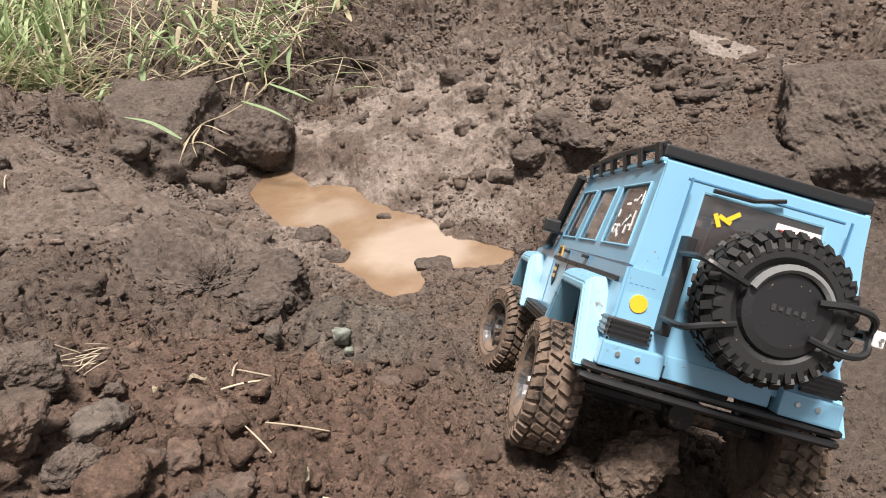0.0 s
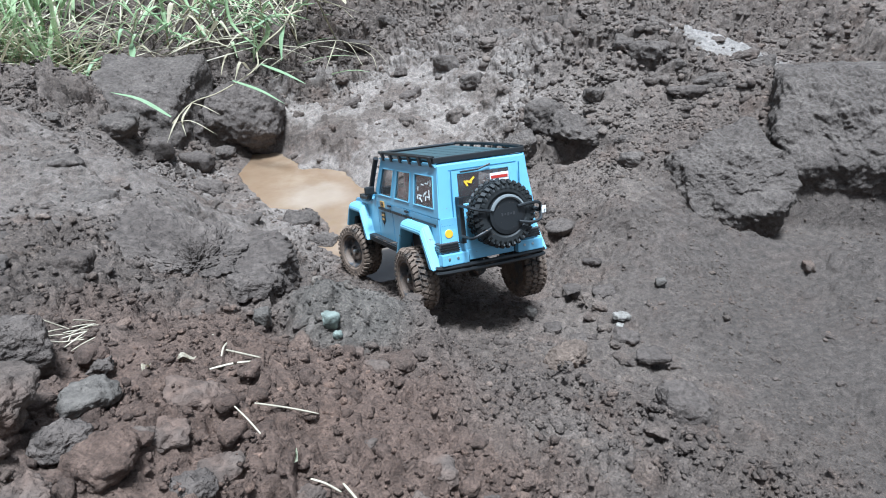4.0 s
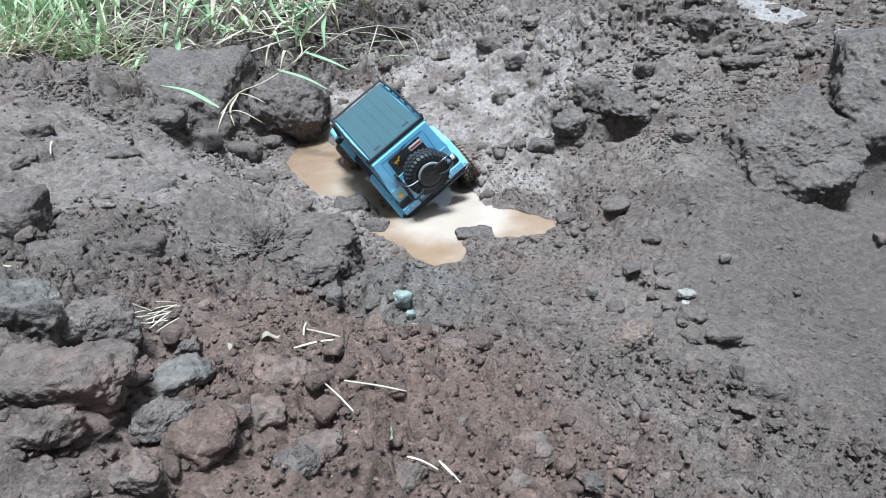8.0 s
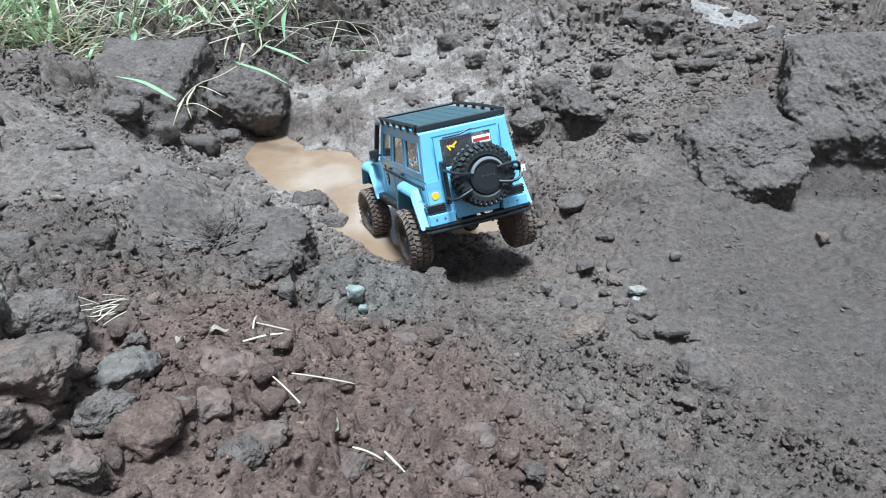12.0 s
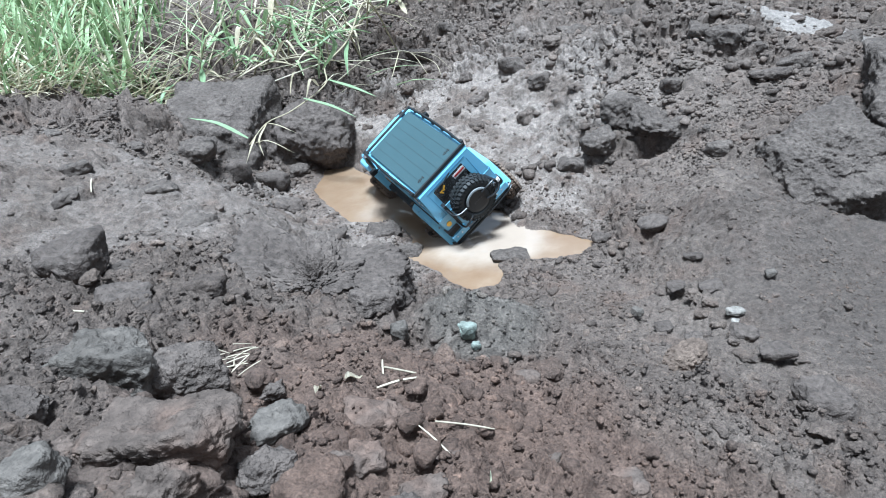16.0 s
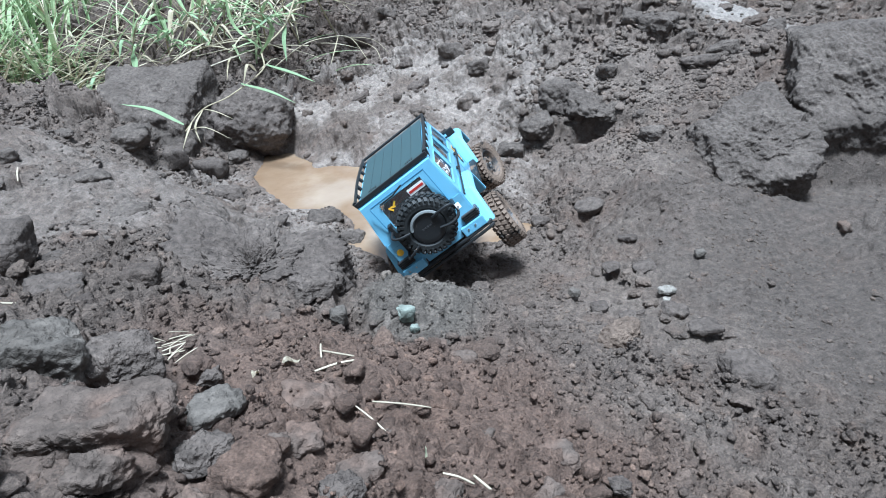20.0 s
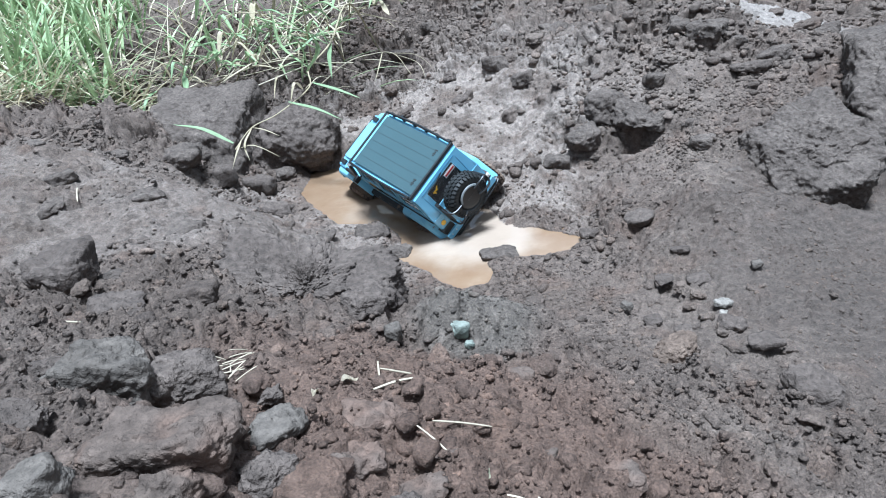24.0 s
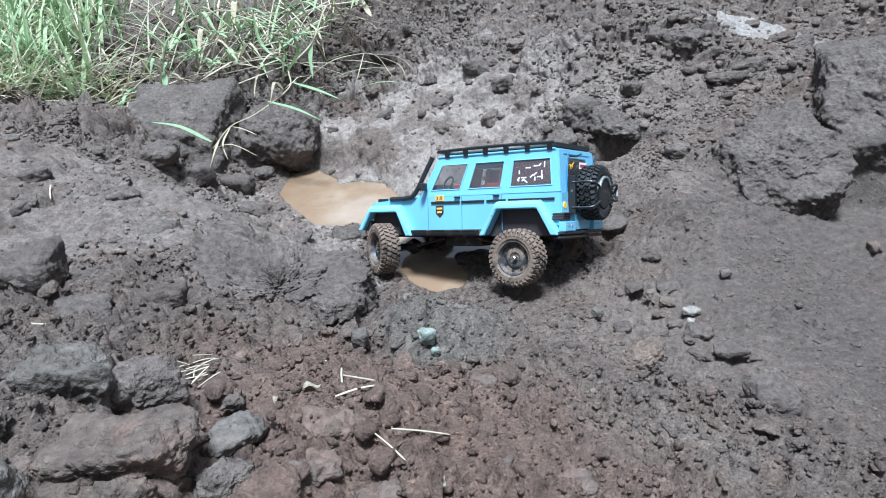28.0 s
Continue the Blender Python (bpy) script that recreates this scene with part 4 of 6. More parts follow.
grass_patch("grass", "dense tall green grass on the bank", 1150, GREEN, 1, (0.16, 0.42), (0.008, 0.019), (0.0, 0.7), (0.3, 1.8), in_meadow)
grass_patch("dry_grass", "dry straw-coloured grass among green blades", 1000, STRAW, 2, (0.14, 0.40), (0.005, 0.012), (0.1, 1.3), (0.2, 1.8), in_meadow)
grass_patch("dry_grass", "flattened straw along the foot of the grass", 800, STRAW, 3, (0.12, 0.36), (0.004, 0.010), (0.8, 1.5), (0.1, 0.8), meadow_edge)
grass_patch("grass", "green blades at the foot of the grass", 260, GREEN, 4, (0.10, 0.25), (0.004, 0.010), (0.3, 1.2), (0.3, 1.2), meadow_edge)
grass_patch("dry_grass", "sparse dry stalks on bare soil", 120, STRAW, 5, (0.14, 0.40), (0.004, 0.009), (0.5, 1.5), (0.1, 0.8), sparse_bank)
grass_patch("grass", "sparse green blades on bare soil", 65, GREEN, 6, (0.12, 0.30), (0.008, 0.016), (0.4, 1.3), (0.3, 1.0), sparse_bank)


def reed(label, line, thick, leaves, stalk=STRAW):
    """A cane stem with its leaves. leaves: material, width and the points each leaf runs through."""
    bm = bmesh.new()
    add_tube(bm, bent(line, 5), [thick * (1 - 0.6 * k / (5 * (len(line) - 1))) for k in range(5 * (len(line) - 1) + 1)], 6)
    thing = new("reed_stem")
    part("stem", bm, stalk, thing, "dry jointed stem")
    for mat, width, pts in leaves:
        leaf = bmesh.new()
        add_blade(leaf, bent(pts, 4), width, 0.25, 0.35)
        part("leaf", leaf, mat, thing)
    return tagged(thing, label, "reed", "reeds arching over the bank")


reed("dry arching reed with green leaves over dark rock",
     [(-0.08, 2.84, 0.25), (-0.16, 2.70, 0.47), (-0.24, 2.55, 0.37), (-0.31, 2.38, 0.33), (-0.31, 2.28, 0.29), (-0.40, 2.13, 0.26), (-0.47, 2.06, 0.25), (-0.52, 2.00, 0.21)], 0.0036,
     [(DEEP_GREEN, 0.022, [(-0.30, 2.30, 0.30), (-0.22, 2.24, 0.28), (-0.15, 2.20, 0.25)]),
      (DEEP_GREEN, 0.020, [(-0.37, 2.18, 0.28), (-0.28, 2.12, 0.26), (-0.21, 2.10, 0.22)]),
      (DEEP_GREEN, 0.024, [(-0.52, 2.00, 0.23), (-0.60, 2.02, 0.28), (-0.685, 2.04, 0.30)]),
      (GREEN, 0.018, [(-0.31, 2.38, 0.33), (-0.39, 2.42, 0.41), (-0.40, 2.45, 0.51)]),
      (GREEN, 0.020, [(-0.31, 2.38, 0.33), (-0.32, 2.38, 0.41), (-0.36, 2.36, 0.47)]),
      (GREEN, 0.018, [(-0.32, 2.37, 0.32), (-0.26, 2.32, 0.40), (-0.29, 2.30, 0.48)])]
     + [(DEEP_GREEN, 0.015, [(-0.24, 2.55, 0.37), (-0.25, 2.50, 0.33), (-0.25, 2.45, 0.27)]),
      (STRAW, 0.006, [(-0.52, 2.00, 0.21), (-0.46, 1.98, 0.22), (-0.39, 1.96, 0.18)]),
      (STRAW, 0.006, [(-0.50, 2.02, 0.23), (-0.51, 1.97, 0.21), (-0.53, 1.95, 0.17)]),
      (STRAW, 0.006, [(-0.47, 2.06, 0.25), (-0.49, 2.00, 0.22), (-0.48, 1.97, 0.18)]),
      (STRAW, 0.006, [(-0.47, 2.06, 0.25), (-0.43, 2.02, 0.25), (-0.38, 1.99, 0.23)]),
      (STRAW, 0.012, [(-0.33, 2.27, 0.29), (-0.34, 2.20, 0.33), (-0.36, 2.17, 0.28)]),
      (GREEN, 0.016, [(-0.27, 2.50, 0.36), (-0.34, 2.48, 0.40), (-0.42, 2.44, 0.39)]),
      (STRAW, 0.012, [(-0.29, 2.45, 0.35), (-0.36, 2.40, 0.38), (-0.41, 2.36, 0.34)])])
reed("thin dry grass stalk arching over bare mud",
     [(-0.30, 2.52, 0.24), (-0.20, 2.57, 0.29), (-0.11, 2.60, 0.30), (-0.03, 2.60, 0.29), (0.02, 2.50, 0.23)], 0.0022,
     [(STRAW, 0.004, [(-0.05, 2.60, 0.295), (0.05, 2.62, 0.27), (0.11, 2.60, 0.21)]), (STRAW, 0.004, [(-0.03, 2.60, 0.29), (0.05, 2.58, 0.25), (0.07, 2.55, 0.20)]),
      (STRAW, 0.004, [(-0.07, 2.60, 0.30), (-0.09, 2.55, 0.26), (-0.11, 2.52, 0.22)])])
reed("dry reed leaning over bare soil",
     [(-0.96, 2.66, 0.20), (-0.92, 2.70, 0.27), (-0.79, 2.75, 0.33), (-0.64, 2.80, 0.37), (-0.49, 2.85, 0.40)], 0.0035,
     [(GREEN, 0.015, [(-0.79, 2.75, 0.33), (-0.72, 2.72, 0.36), (-0.64, 2.70, 0.33)]), (STRAW, 0.012, [(-0.64, 2.80, 0.37), (-0.58, 2.74, 0.38), (-0.52, 2.68, 0.33)]),
      (GREEN, 0.014, [(-0.60, 2.82, 0.38), (-0.58, 2.84, 0.46), (-0.55, 2.84, 0.53)]), (DEEP_GREEN, 0.016, [(-0.92, 2.70, 0.27), (-0.94, 2.62, 0.26), (-0.97, 2.56, 0.18)])])
reed("dry upright reed at the edge of the grass",
     [(-0.82, 2.56, 0.19), (-0.79, 2.60, 0.27), (-0.73, 2.75, 0.42), (-0.69, 2.85, 0.52)], 0.0035,
     [(STRAW, 0.012, [(-0.77, 2.64, 0.31), (-0.82, 2.60, 0.38), (-0.88, 2.56, 0.36)]), (GREEN, 0.014, [(-0.73, 2.75, 0.42), (-0.66, 2.74, 0.45), (-0.60, 2.72, 0.41)]),
      (STRAW, 0.010, [(-0.74, 2.72, 0.40), (-0.78, 2.74, 0.48), (-0.80, 2.76, 0.55)])])
reed("green-leaved reed on the bank",
     [(-0.22, 2.80, 0.24), (-0.25, 2.72, 0.38), (-0.25, 2.70, 0.43), (-0.28, 2.75, 0.52)], 0.0035,
     [(STRAW, 0.012, [(-0.16, 2.76, 0.44), (-0.08, 2.80, 0.40), (0.02, 2.80, 0.36)]), (STRAW, 0.010, [(-0.17, 2.75, 0.43), (-0.06, 2.74, 0.40), (0.00, 2.72, 0.35)]),
      (GREEN, 0.014, [(-0.25, 2.70, 0.43), (-0.32, 2.68, 0.47), (-0.38, 2.66, 0.44)]), (STRAW, 0.010, [(-0.26, 2.71, 0.42), (-0.22, 2.66, 0.38), (-0.21, 2.62, 0.30)])])
reed("trailing dry reed hanging over the bank",
     [(-0.88, 2.62, 0.20), (-0.84, 2.50, 0.29), (-0.82, 2.36, 0.28), (-0.80, 2.24, 0.22)], 0.003,
     [(STRAW, 0.010, [(-0.82, 2.36, 0.28), (-0.86, 2.28, 0.27), (-0.90, 2.22, 0.21)]), (STRAW, 0.010, [(-0.81, 2.28, 0.25), (-0.77, 2.22, 0.22), (-0.76, 2.17, 0.17)]),
      (GREEN, 0.012, [(-0.83, 2.44, 0.29), (-0.78, 2.38, 0.30), (-0.75, 2.32, 0.25)])])


# more canes behind, each with a spray of leaves
rnd = random.Random(21)
for label, root, tip, bow in (
        ("leaning green reed with long leaves", (-0.50, 2.78), (-0.38, 2.62, 0.56), 0.05),
        ("green reed with broad bent leaves", (-0.34, 2.72), (-0.30, 2.52, 0.54), 0.04),
        ("dry reed fallen across the bank", (-0.72, 2.86), (-0.36, 2.74, 0.45), 0.06),
        ("straw-coloured reed fallen towards the mud", (-0.30, 2.90), (-0.02, 2.72, 0.44), 0.05),
        ("dry reed bent towards the puddle", (-0.62, 2.66), (-0.44, 2.44, 0.34), 0.06),
        ("leafy green reed over the bare bank", (-0.60, 2.80), (-0.46, 2.55, 0.48), 0.05),
        ("leafy green reed arching over dark rock", (-0.42, 2.80), (-0.22, 2.50, 0.40), 0.06),
        ("leafy green reed before the mud bank", (-0.20, 2.95), (-0.12, 2.70, 0.56), 0.04),
        ("bent green reed over a soil block", (-0.70, 2.75), (-0.60, 2.45, 0.38), 0.05),
        ("green reed at the edge of the grass", (-0.84, 2.62), (-0.66, 2.56, 0.50), 0.05)):
    a, b = Vector((*root, ground_at(*root, False) - 0.01)), Vector(tip)
    line = [a, a.lerp(b, 0.35) + Vector((0, 0, bow)), a.lerp(b, 0.7) + Vector((0, 0, bow)), b]
    leaves = []
    for k in range(9):
        p = a.lerp(b, rnd.uniform(0.25, 1.0)) + Vector((0, 0, bow * 0.7))
        h, far, up = rnd.uniform(0, math.tau), rnd.uniform(0.08, 0.17), rnd.uniform(-0.03, 0.09)
        way = Vector((math.cos(h), math.sin(h) * 0.7, 0))
        leaves.append((rnd.choice((GREEN, GREEN, DEEP_GREEN, STRAW)) if "green" in label else rnd.choice((STRAW, STRAW, GREEN)), rnd.uniform(0.010, 0.023),
                       [p, p + way * far * 0.55 + Vector((0, 0, up)), p + way * far + Vector((0, 0, up * 0.4 - 0.03))]))
    reed(label, line, 0.0035, leaves)


# fallen stalks criss-cross on the bare bank beside the grass
rnd = random.Random(33)
for _ in range(16):
    x, y, a, far = rnd.uniform(-1.0, -0.25), rnd.uniform(2.50, 2.95), rnd.uniform(-0.5, 0.9), rnd.uniform(0.22, 0.48)
    ends = []
    for k in (-0.5, 0.0, 0.5):
        px, py = x + math.cos(a) * far * k, y + math.sin(a) * far * k
        ends.append(Vector((px, py, ground_at(px, py, False) + (0.02 if k < 0 else rnd.uniform(0.05, 0.16)))))
    stalk = part("dry_stalk", tube(bent(ends, 4), [rnd.uniform(0.0016, 0.0028)] * 9, 5), rnd.choice((STRAW, STRAW, PALE_STRAW)))
    tagged(stalk, "fallen dry stalk across the bare bank", "stalk", "fallen dry stalks")


def straw(label, a, b, r=0.0016):
    """A short piece of dry straw lying between two points of the ground."""
    r *= 0.60
    p, q = Vector((*a, ground_at(*a))), Vector((*b, ground_at(*b)))
    over = max(ground_at(*p.lerp(q, k / 8).xy) - p.lerp(q, k / 8).z for k in range(9))
    p.z, q.z = p.z + r + 0.7 * over + 0.0045, q.z + r + 0.7 * over + 0.0045
    mid = (p + q) / 2 + Vector((0, 0, 0.25 * over))
    tagged(part("straw", tube(bent([p, mid, q], 3), [r * 0.8, r, r, r, r, r, r * 0.55], 6), PALE_STRAW), label, "straw", "pieces of dry straw")


straw("short pale straw lying on red soil", (-0.066, 0.448), (-0.031, 0.466), 0.0017)
straw("bent pale straw on red soil", (-0.063, 0.492), (-0.036, 0.508), 0.0016)
straw("short pale straw crossing another", (-0.065, 0.505), (-0.062, 0.470), 0.0014)
straw("long thin straw on crumbled soil", (-0.022, 0.394), (0.020, 0.412), 0.0012)
straw("thin straw among crumbs", (-0.033, 0.381), (-0.012, 0.362), 0.0010)
straw("pale straw stuck upright in the slope", (-0.684, 1.375), (-0.672, 1.332), 0.0026)
straw("dry straw beside a rock", (-0.375, 0.588), (-0.340, 0.606), 0.0018)
straw("dry straw among crumbs", (0.041, 0.342), (0.059, 0.315), 0.0015)
straw("dry straw among crumbs", (0.020, 0.338), (0.040, 0.333), 0.0013)
straw("short straw bit on soil", (-0.080, 0.520), (-0.074, 0.508), 0.0015)
rnd = random.Random(8)
for _ in range(16):
    x, y, a = -0.180 + rnd.gauss(0, 0.008), 0.476 + rnd.gauss(0, 0.011), radians(rnd.gauss(35, 22))
    straw("straw in a small dry heap", (x - 0.0095 * math.cos(a), y - 0.0095 * math.sin(a)), (x + 0.0095 * math.cos(a), y + 0.0095 * math.sin(a)), 0.0008)


def fallen_leaf(label, x, y, length, width, heading, mat):
    bm = bmesh.new()
    z = ground_at(x, y) + 0.007
    way = Vector((math.cos(radians(heading)), math.sin(radians(heading)), 0.15))
    add_blade(bm, [Vector((x, y, z)) + way * length * (k / 6 - 0.5) + Vector((0, 0, 0.004 * math.sin(k * 0.9))) for k in range(7)], width, 0.3, 0.25)
    bmesh.ops.solidify(bm, geom=bm.faces[:], thickness=0.0004)
    tagged(part("fallen_leaf", bm, mat), label, "leaf")


PALE_LEAF = leaf_material("pale_dry_leaf", (0.420, 0.430, 0.290), (0.560, 0.550, 0.400))
fallen_leaf("pale greenish dry leaf on the soil", 0.004, 0.355, 0.022, 0.011, 125, PALE_LEAF)
fallen_leaf("crumpled pale dead leaf", -0.083, 0.452, 0.015, 0.007, 20, PALE_STRAW)
fallen_leaf("small pale dead leaf beside a crumb", -0.106, 0.430, 0.012, 0.004, 80, PALE_STRAW)

# ---- the model car's materials ----
def muddy(name, color, roughness, amount, specular=0.5, coat=0.0, mud=(0.155, 0.105, 0.072), scale=38.0):
    """A finish with dried mud splashed on it in patches and specks, fixed to the part."""
    mat, nodes, links, bsdf = material(name, roughness, 0, specular)
    nt = mat.node_tree
    tex = nodes.new("ShaderNodeTexCoord").outputs["Object"]
    splash = noise_node(nt, scale, 7, 0.68, tex)
    speck = noise_node(nt, scale * 9, 2, 0.5, tex)
    mask = ramp_node(nt, splash.outputs["Fac"], [(0.72 - amount * 0.45, grey(0)), (0.80 - amount * 0.42, grey(1))]).outputs["Color"]
    dots = ramp_node(nt, speck.outputs["Fac"], [(0.74 - amount * 0.06, grey(0)), (0.78 - amount * 0.06, grey(1))]).outputs["Color"]
    both = math_node(nt, "MAXIMUM", mask, dots)
    tone = noise_node(nt, 9, 3, 0.5, tex)
    clean = mix_node(nt, 0.35, color, ramp_node(nt, tone.outputs["Fac"], [(0.3, grey(0.8)), (0.7, grey(1.15))]).outputs["Color"], "MULTIPLY")
    soil = mix_node(nt, 0.6, mud, ramp_node(nt, speck.outputs["Fac"], [(0.3, grey(0.6)), (0.7, grey(1.4))]).outputs["Color"], "MULTIPLY")
    links.new(mix_node(nt, both, clean, soil), bsdf.inputs["Base Color"])
    r = nodes.new("ShaderNodeMapRange")
    r.inputs["To Min"].default_value, r.inputs["To Max"].default_value = roughness, 0.78
    links.new(both, r.inputs["Value"])
    links.new(r.outputs["Result"], bsdf.inputs["Roughness"])
    bsdf.inputs["Coat Weight"].default_value = coat
    bsdf.inputs["Coat Roughness"].default_value = 0.12
    links.new(bump_node(nt, both, 0.35, 0.0012), bsdf.inputs["Normal"])
    return mat


BLUE = muddy("sky_blue_paint", (0.168, 0.380, 0.535), 0.34, 0.15, 0.5, 0.5)
# body blue made paler: top light on flares and bonnet put into the colour
PALE_LIT_BLUE = muddy("pale_lit_blue_paint", (0.195, 0.415, 0.550), 0.45, 0.24, 0.35, 0.08)
BLACK = muddy("black_plastic", (0.012, 0.013, 0.014), 0.42, 0.12)
CHASSIS = muddy("muddy_black_chassis", (0.014, 0.014, 0.014), 0.55, 0.42)
DECK = muddy("dark_green_grey_deck", (0.040, 0.072, 0.080), 0.5, 0.06, 0.4)
RUBBER = muddy("muddy_black_rubber", (0.018, 0.017, 0.016), 0.72, 0.80, 0.3, 0, (0.140, 0.102, 0.076), 26)
CLEAN_RUBBER = muddy("black_rubber", (0.014, 0.015, 0.015), 0.6, 0.06, 0.4)
RIM = muddy("dark_steel_wheel", (0.035, 0.036, 0.038), 0.38, 0.58, 0.5, 0, (0.135, 0.098, 0.073), 30)
RED_PLASTIC = material("red_plastic", 0.4, 0, 0.5, (0.42, 0.035, 0.025))[0]
SPRING = material("red_spring_steel", 0.35, 0.2, 0.5, (0.33, 0.04, 0.035))[0]
STEEL = material("bare_steel", 0.3, 1.0, 0.5, (0.62, 0.62, 0.60))[0]
YELLOW = material("yellow_sticker", 0.4, 0, 0.5, (0.80, 0.46, 0.03))[0]
AMBER = material("amber_sticker", 0.4, 0, 0.5, (0.62, 0.36, 0.08))[0]
WHITE = material("white_sticker", 0.45, 0, 0.5, (0.78, 0.78, 0.76))[0]
INK = material("black_print", 0.5, 0, 0.4, (0.02, 0.02, 0.02))[0]
DULL_BLUE = material("dark_blue_print", 0.4, 0, 0.5, (0.06, 0.19, 0.33))[0]
LAMP = material("smoked_lamp", 0.25, 0, 0.6, (0.055, 0.05, 0.05))[0]
RED_FILM = material("dark_red_window_film", 0.5, 0, 0.4, (0.110, 0.022, 0.020))[0]
INSIDE = material("dark_cabin_lining", 0.6, 0, 0.3, (0.035, 0.03, 0.03))[0]


def glass_material():
    mat, nodes, links, bsdf = material("tinted_window", 0.05, 0, 0.5, (0.86, 0.85, 0.85))
    bsdf.inputs["Transmission Weight"].default_value = 0.97
    bsdf.inputs["IOR"].default_value = 1.55
    haze = noise_node(mat.node_tree, 45, 5, 0.6, nodes.new("ShaderNodeTexCoord").outputs["Object"])
    links.new(ramp_node(mat.node_tree, haze.outputs["Fac"], [(0.45, grey(0.015)), (0.7, grey(0.08))]).outputs["Color"], bsdf.inputs["Roughness"])
    return mat


GLASS = glass_material()

# ---- the model car: metres, y forward, wheels on z = 0 ----
HUB = [(-0.109, -0.184, 0.060), (0.109, -0.184, 0.060), (-0.109, 0.170, 0.060), (0.109, 0.170, 0.060)]


def build_tyre(name, parent, mat):
    """A mud tyre, its axle along x, with three rows of lugs."""
    bm = bmesh.new()
    w = 0.0215
    add_spun(bm, [(-w * 0.80, 0.034), (-w, 0.040), (-w, 0.047), (-w * 0.86, 0.0535), (-w * 0.5, 0.0555), (w * 0.5, 0.0555), (w * 0.86, 0.0535), (w, 0.047), (w, 0.040), (w * 0.80, 0.034)], 44, True)
    rows = 32
    for k in range(rows):
        a = k * math.tau / rows
        for x, da, sx, sy, tilt in ((-0.0172, 0.0, 0.0088, 0.0066, 14), (-0.0060, 0.5, 0.0094, 0.0068, -24), (0.0060, 0.0, 0.0094, 0.0068, -24), (0.0172, 0.5, 0.0088, 0.0066, 14)):
            turn = Matrix.Rotation(a + da * math.tau / rows, 4, "X")
            out = 0.0572 if abs(x) < 0.01 else 0.0556
            add_box(bm, turn @ Vector((x, 0, out)), (sx, sy, 0.0045), 0, turn @ Matrix.Rotation(radians(tilt), 4, "Z") @ Matrix.Rotation(radians(-38 if x < -0.01 else 38 if x > 0.01 else 0), 4, "Y"))
        for s in (-1, 1):
            turn = Matrix.Rotation(a + 0.25 * math.tau / rows, 4, "X")
            add_box(bm, turn @ Vector((s * 0.0208, 0, 0.0495)), (0.0030, 0.0046, 0.0080), 0, turn)
    return part(name, bm, mat, parent)


def build_rim(parent, side):
    """A steel wheel with black discs for a ring of round openings; side: -1 or 1, the side that faces out."""
    bm = bmesh.new()
    s = side
    add_spun(bm, [(-s * 0.017, 0.0345), (s * 0.016, 0.0350), (s * 0.0185, 0.0365), (s * 0.019, 0.0345), (s * 0.013, 0.0315), (s * 0.008, 0.0300), (s * 0.0065, 0.0240), (s * 0.0105, 0.0180), (s * 0.0110, 0.0125), (s * 0.0070, 0.0110)], 36)
    rim = part("rim", bm, RIM, parent, "dark muddy steel wheel")
    # the wheel face is closed; black discs give the shade of its openings
    for k in range(8):
        turn = Matrix.Rotation((k + 0.5) * math.tau / 8, 4, "X")
        hole = bmesh.new()
        add_spun(hole, [(s * 0.0060, 0.0032), (s * 0.0088, 0.0032)], 10)
        bmesh.ops.transform(hole, matrix=turn @ Matrix.Translation((0, 0, 0.0262)), verts=hole.verts)
        part("rim_opening_shade", hole, INK, rim)
    nut = bmesh.new()
    add_spun(nut, [(s * 0.007, 0.0052), (s * 0.0165, 0.0046), (s * 0.0175, 0.0030)], 6)
    part("wheel_nut", nut, STEEL, rim, "bright wheel nut")
    return rim


def build_flare(y, half, front, side, parent):
    """A boxed wheel-arch flare round an axle at y."""
    s = side
    inner = [(y - half, 0.094), (y - half * 0.60, 0.149), (y + half * 0.60, 0.149), (y + half, 0.094 if not front else 0.108)]
    outer = [(y - half - 0.016, 0.094), (y - half * 0.66, 0.163), (y + half * 0.66, 0.163), (y + half + 0.013, 0.094 if not front else 0.108)]
    bm = bmesh.new()
    loops = []
    for x, raise_by in ((s * 0.086, 0.004), (s * 0.106, 0.0), (s * 0.112, -0.007)):
        top = [(p, q + (raise_by if q > 0.12 else 0)) for p, q in outer]
        loops.append(([bm.verts.new((x, p, q)) for p, q in top], [bm.verts.new((x, p, q)) for p, q in inner]))
    for (oa, ia), (ob, ib) in zip(loops, loops[1:]):
        for i in range(3):
            bm.faces.new((oa[i], oa[i + 1], ob[i + 1], ob[i]))
            bm.faces.new((ia[i], ib[i], ib[i + 1], ia[i + 1]))
        bm.faces.new((oa[0], ob[0], ib[0], ia[0]))
        bm.faces.new((oa[3], ia[3], ib[3], ob[3]))
    for o, i in (loops[0], loops[-1]):
        for k in range(3):
            bm.faces.new((o[k], i[k], i[k + 1], o[k + 1]))
    bmesh.ops.recalc_face_normals(bm, faces=bm.faces)
    bmesh.ops.bevel(bm, geom=bm.edges[:], offset=0.0016, segments=2, affect="EDGES", clamp_overlap=True)
    flare = part("fender_flare", bm, PALE_LIT_BLUE, parent, "blue flare with a lit tone and mud specks")
    well = prism([(y - half, 0.092), (y - half * 0.61, 0.1485), (y + half * 0.61, 0.1485), (y + half, 0.092 if not front else 0.107)], s * 0.052, s * 0.0862)
    part("wheel_well", well, INSIDE, parent)
    return flare


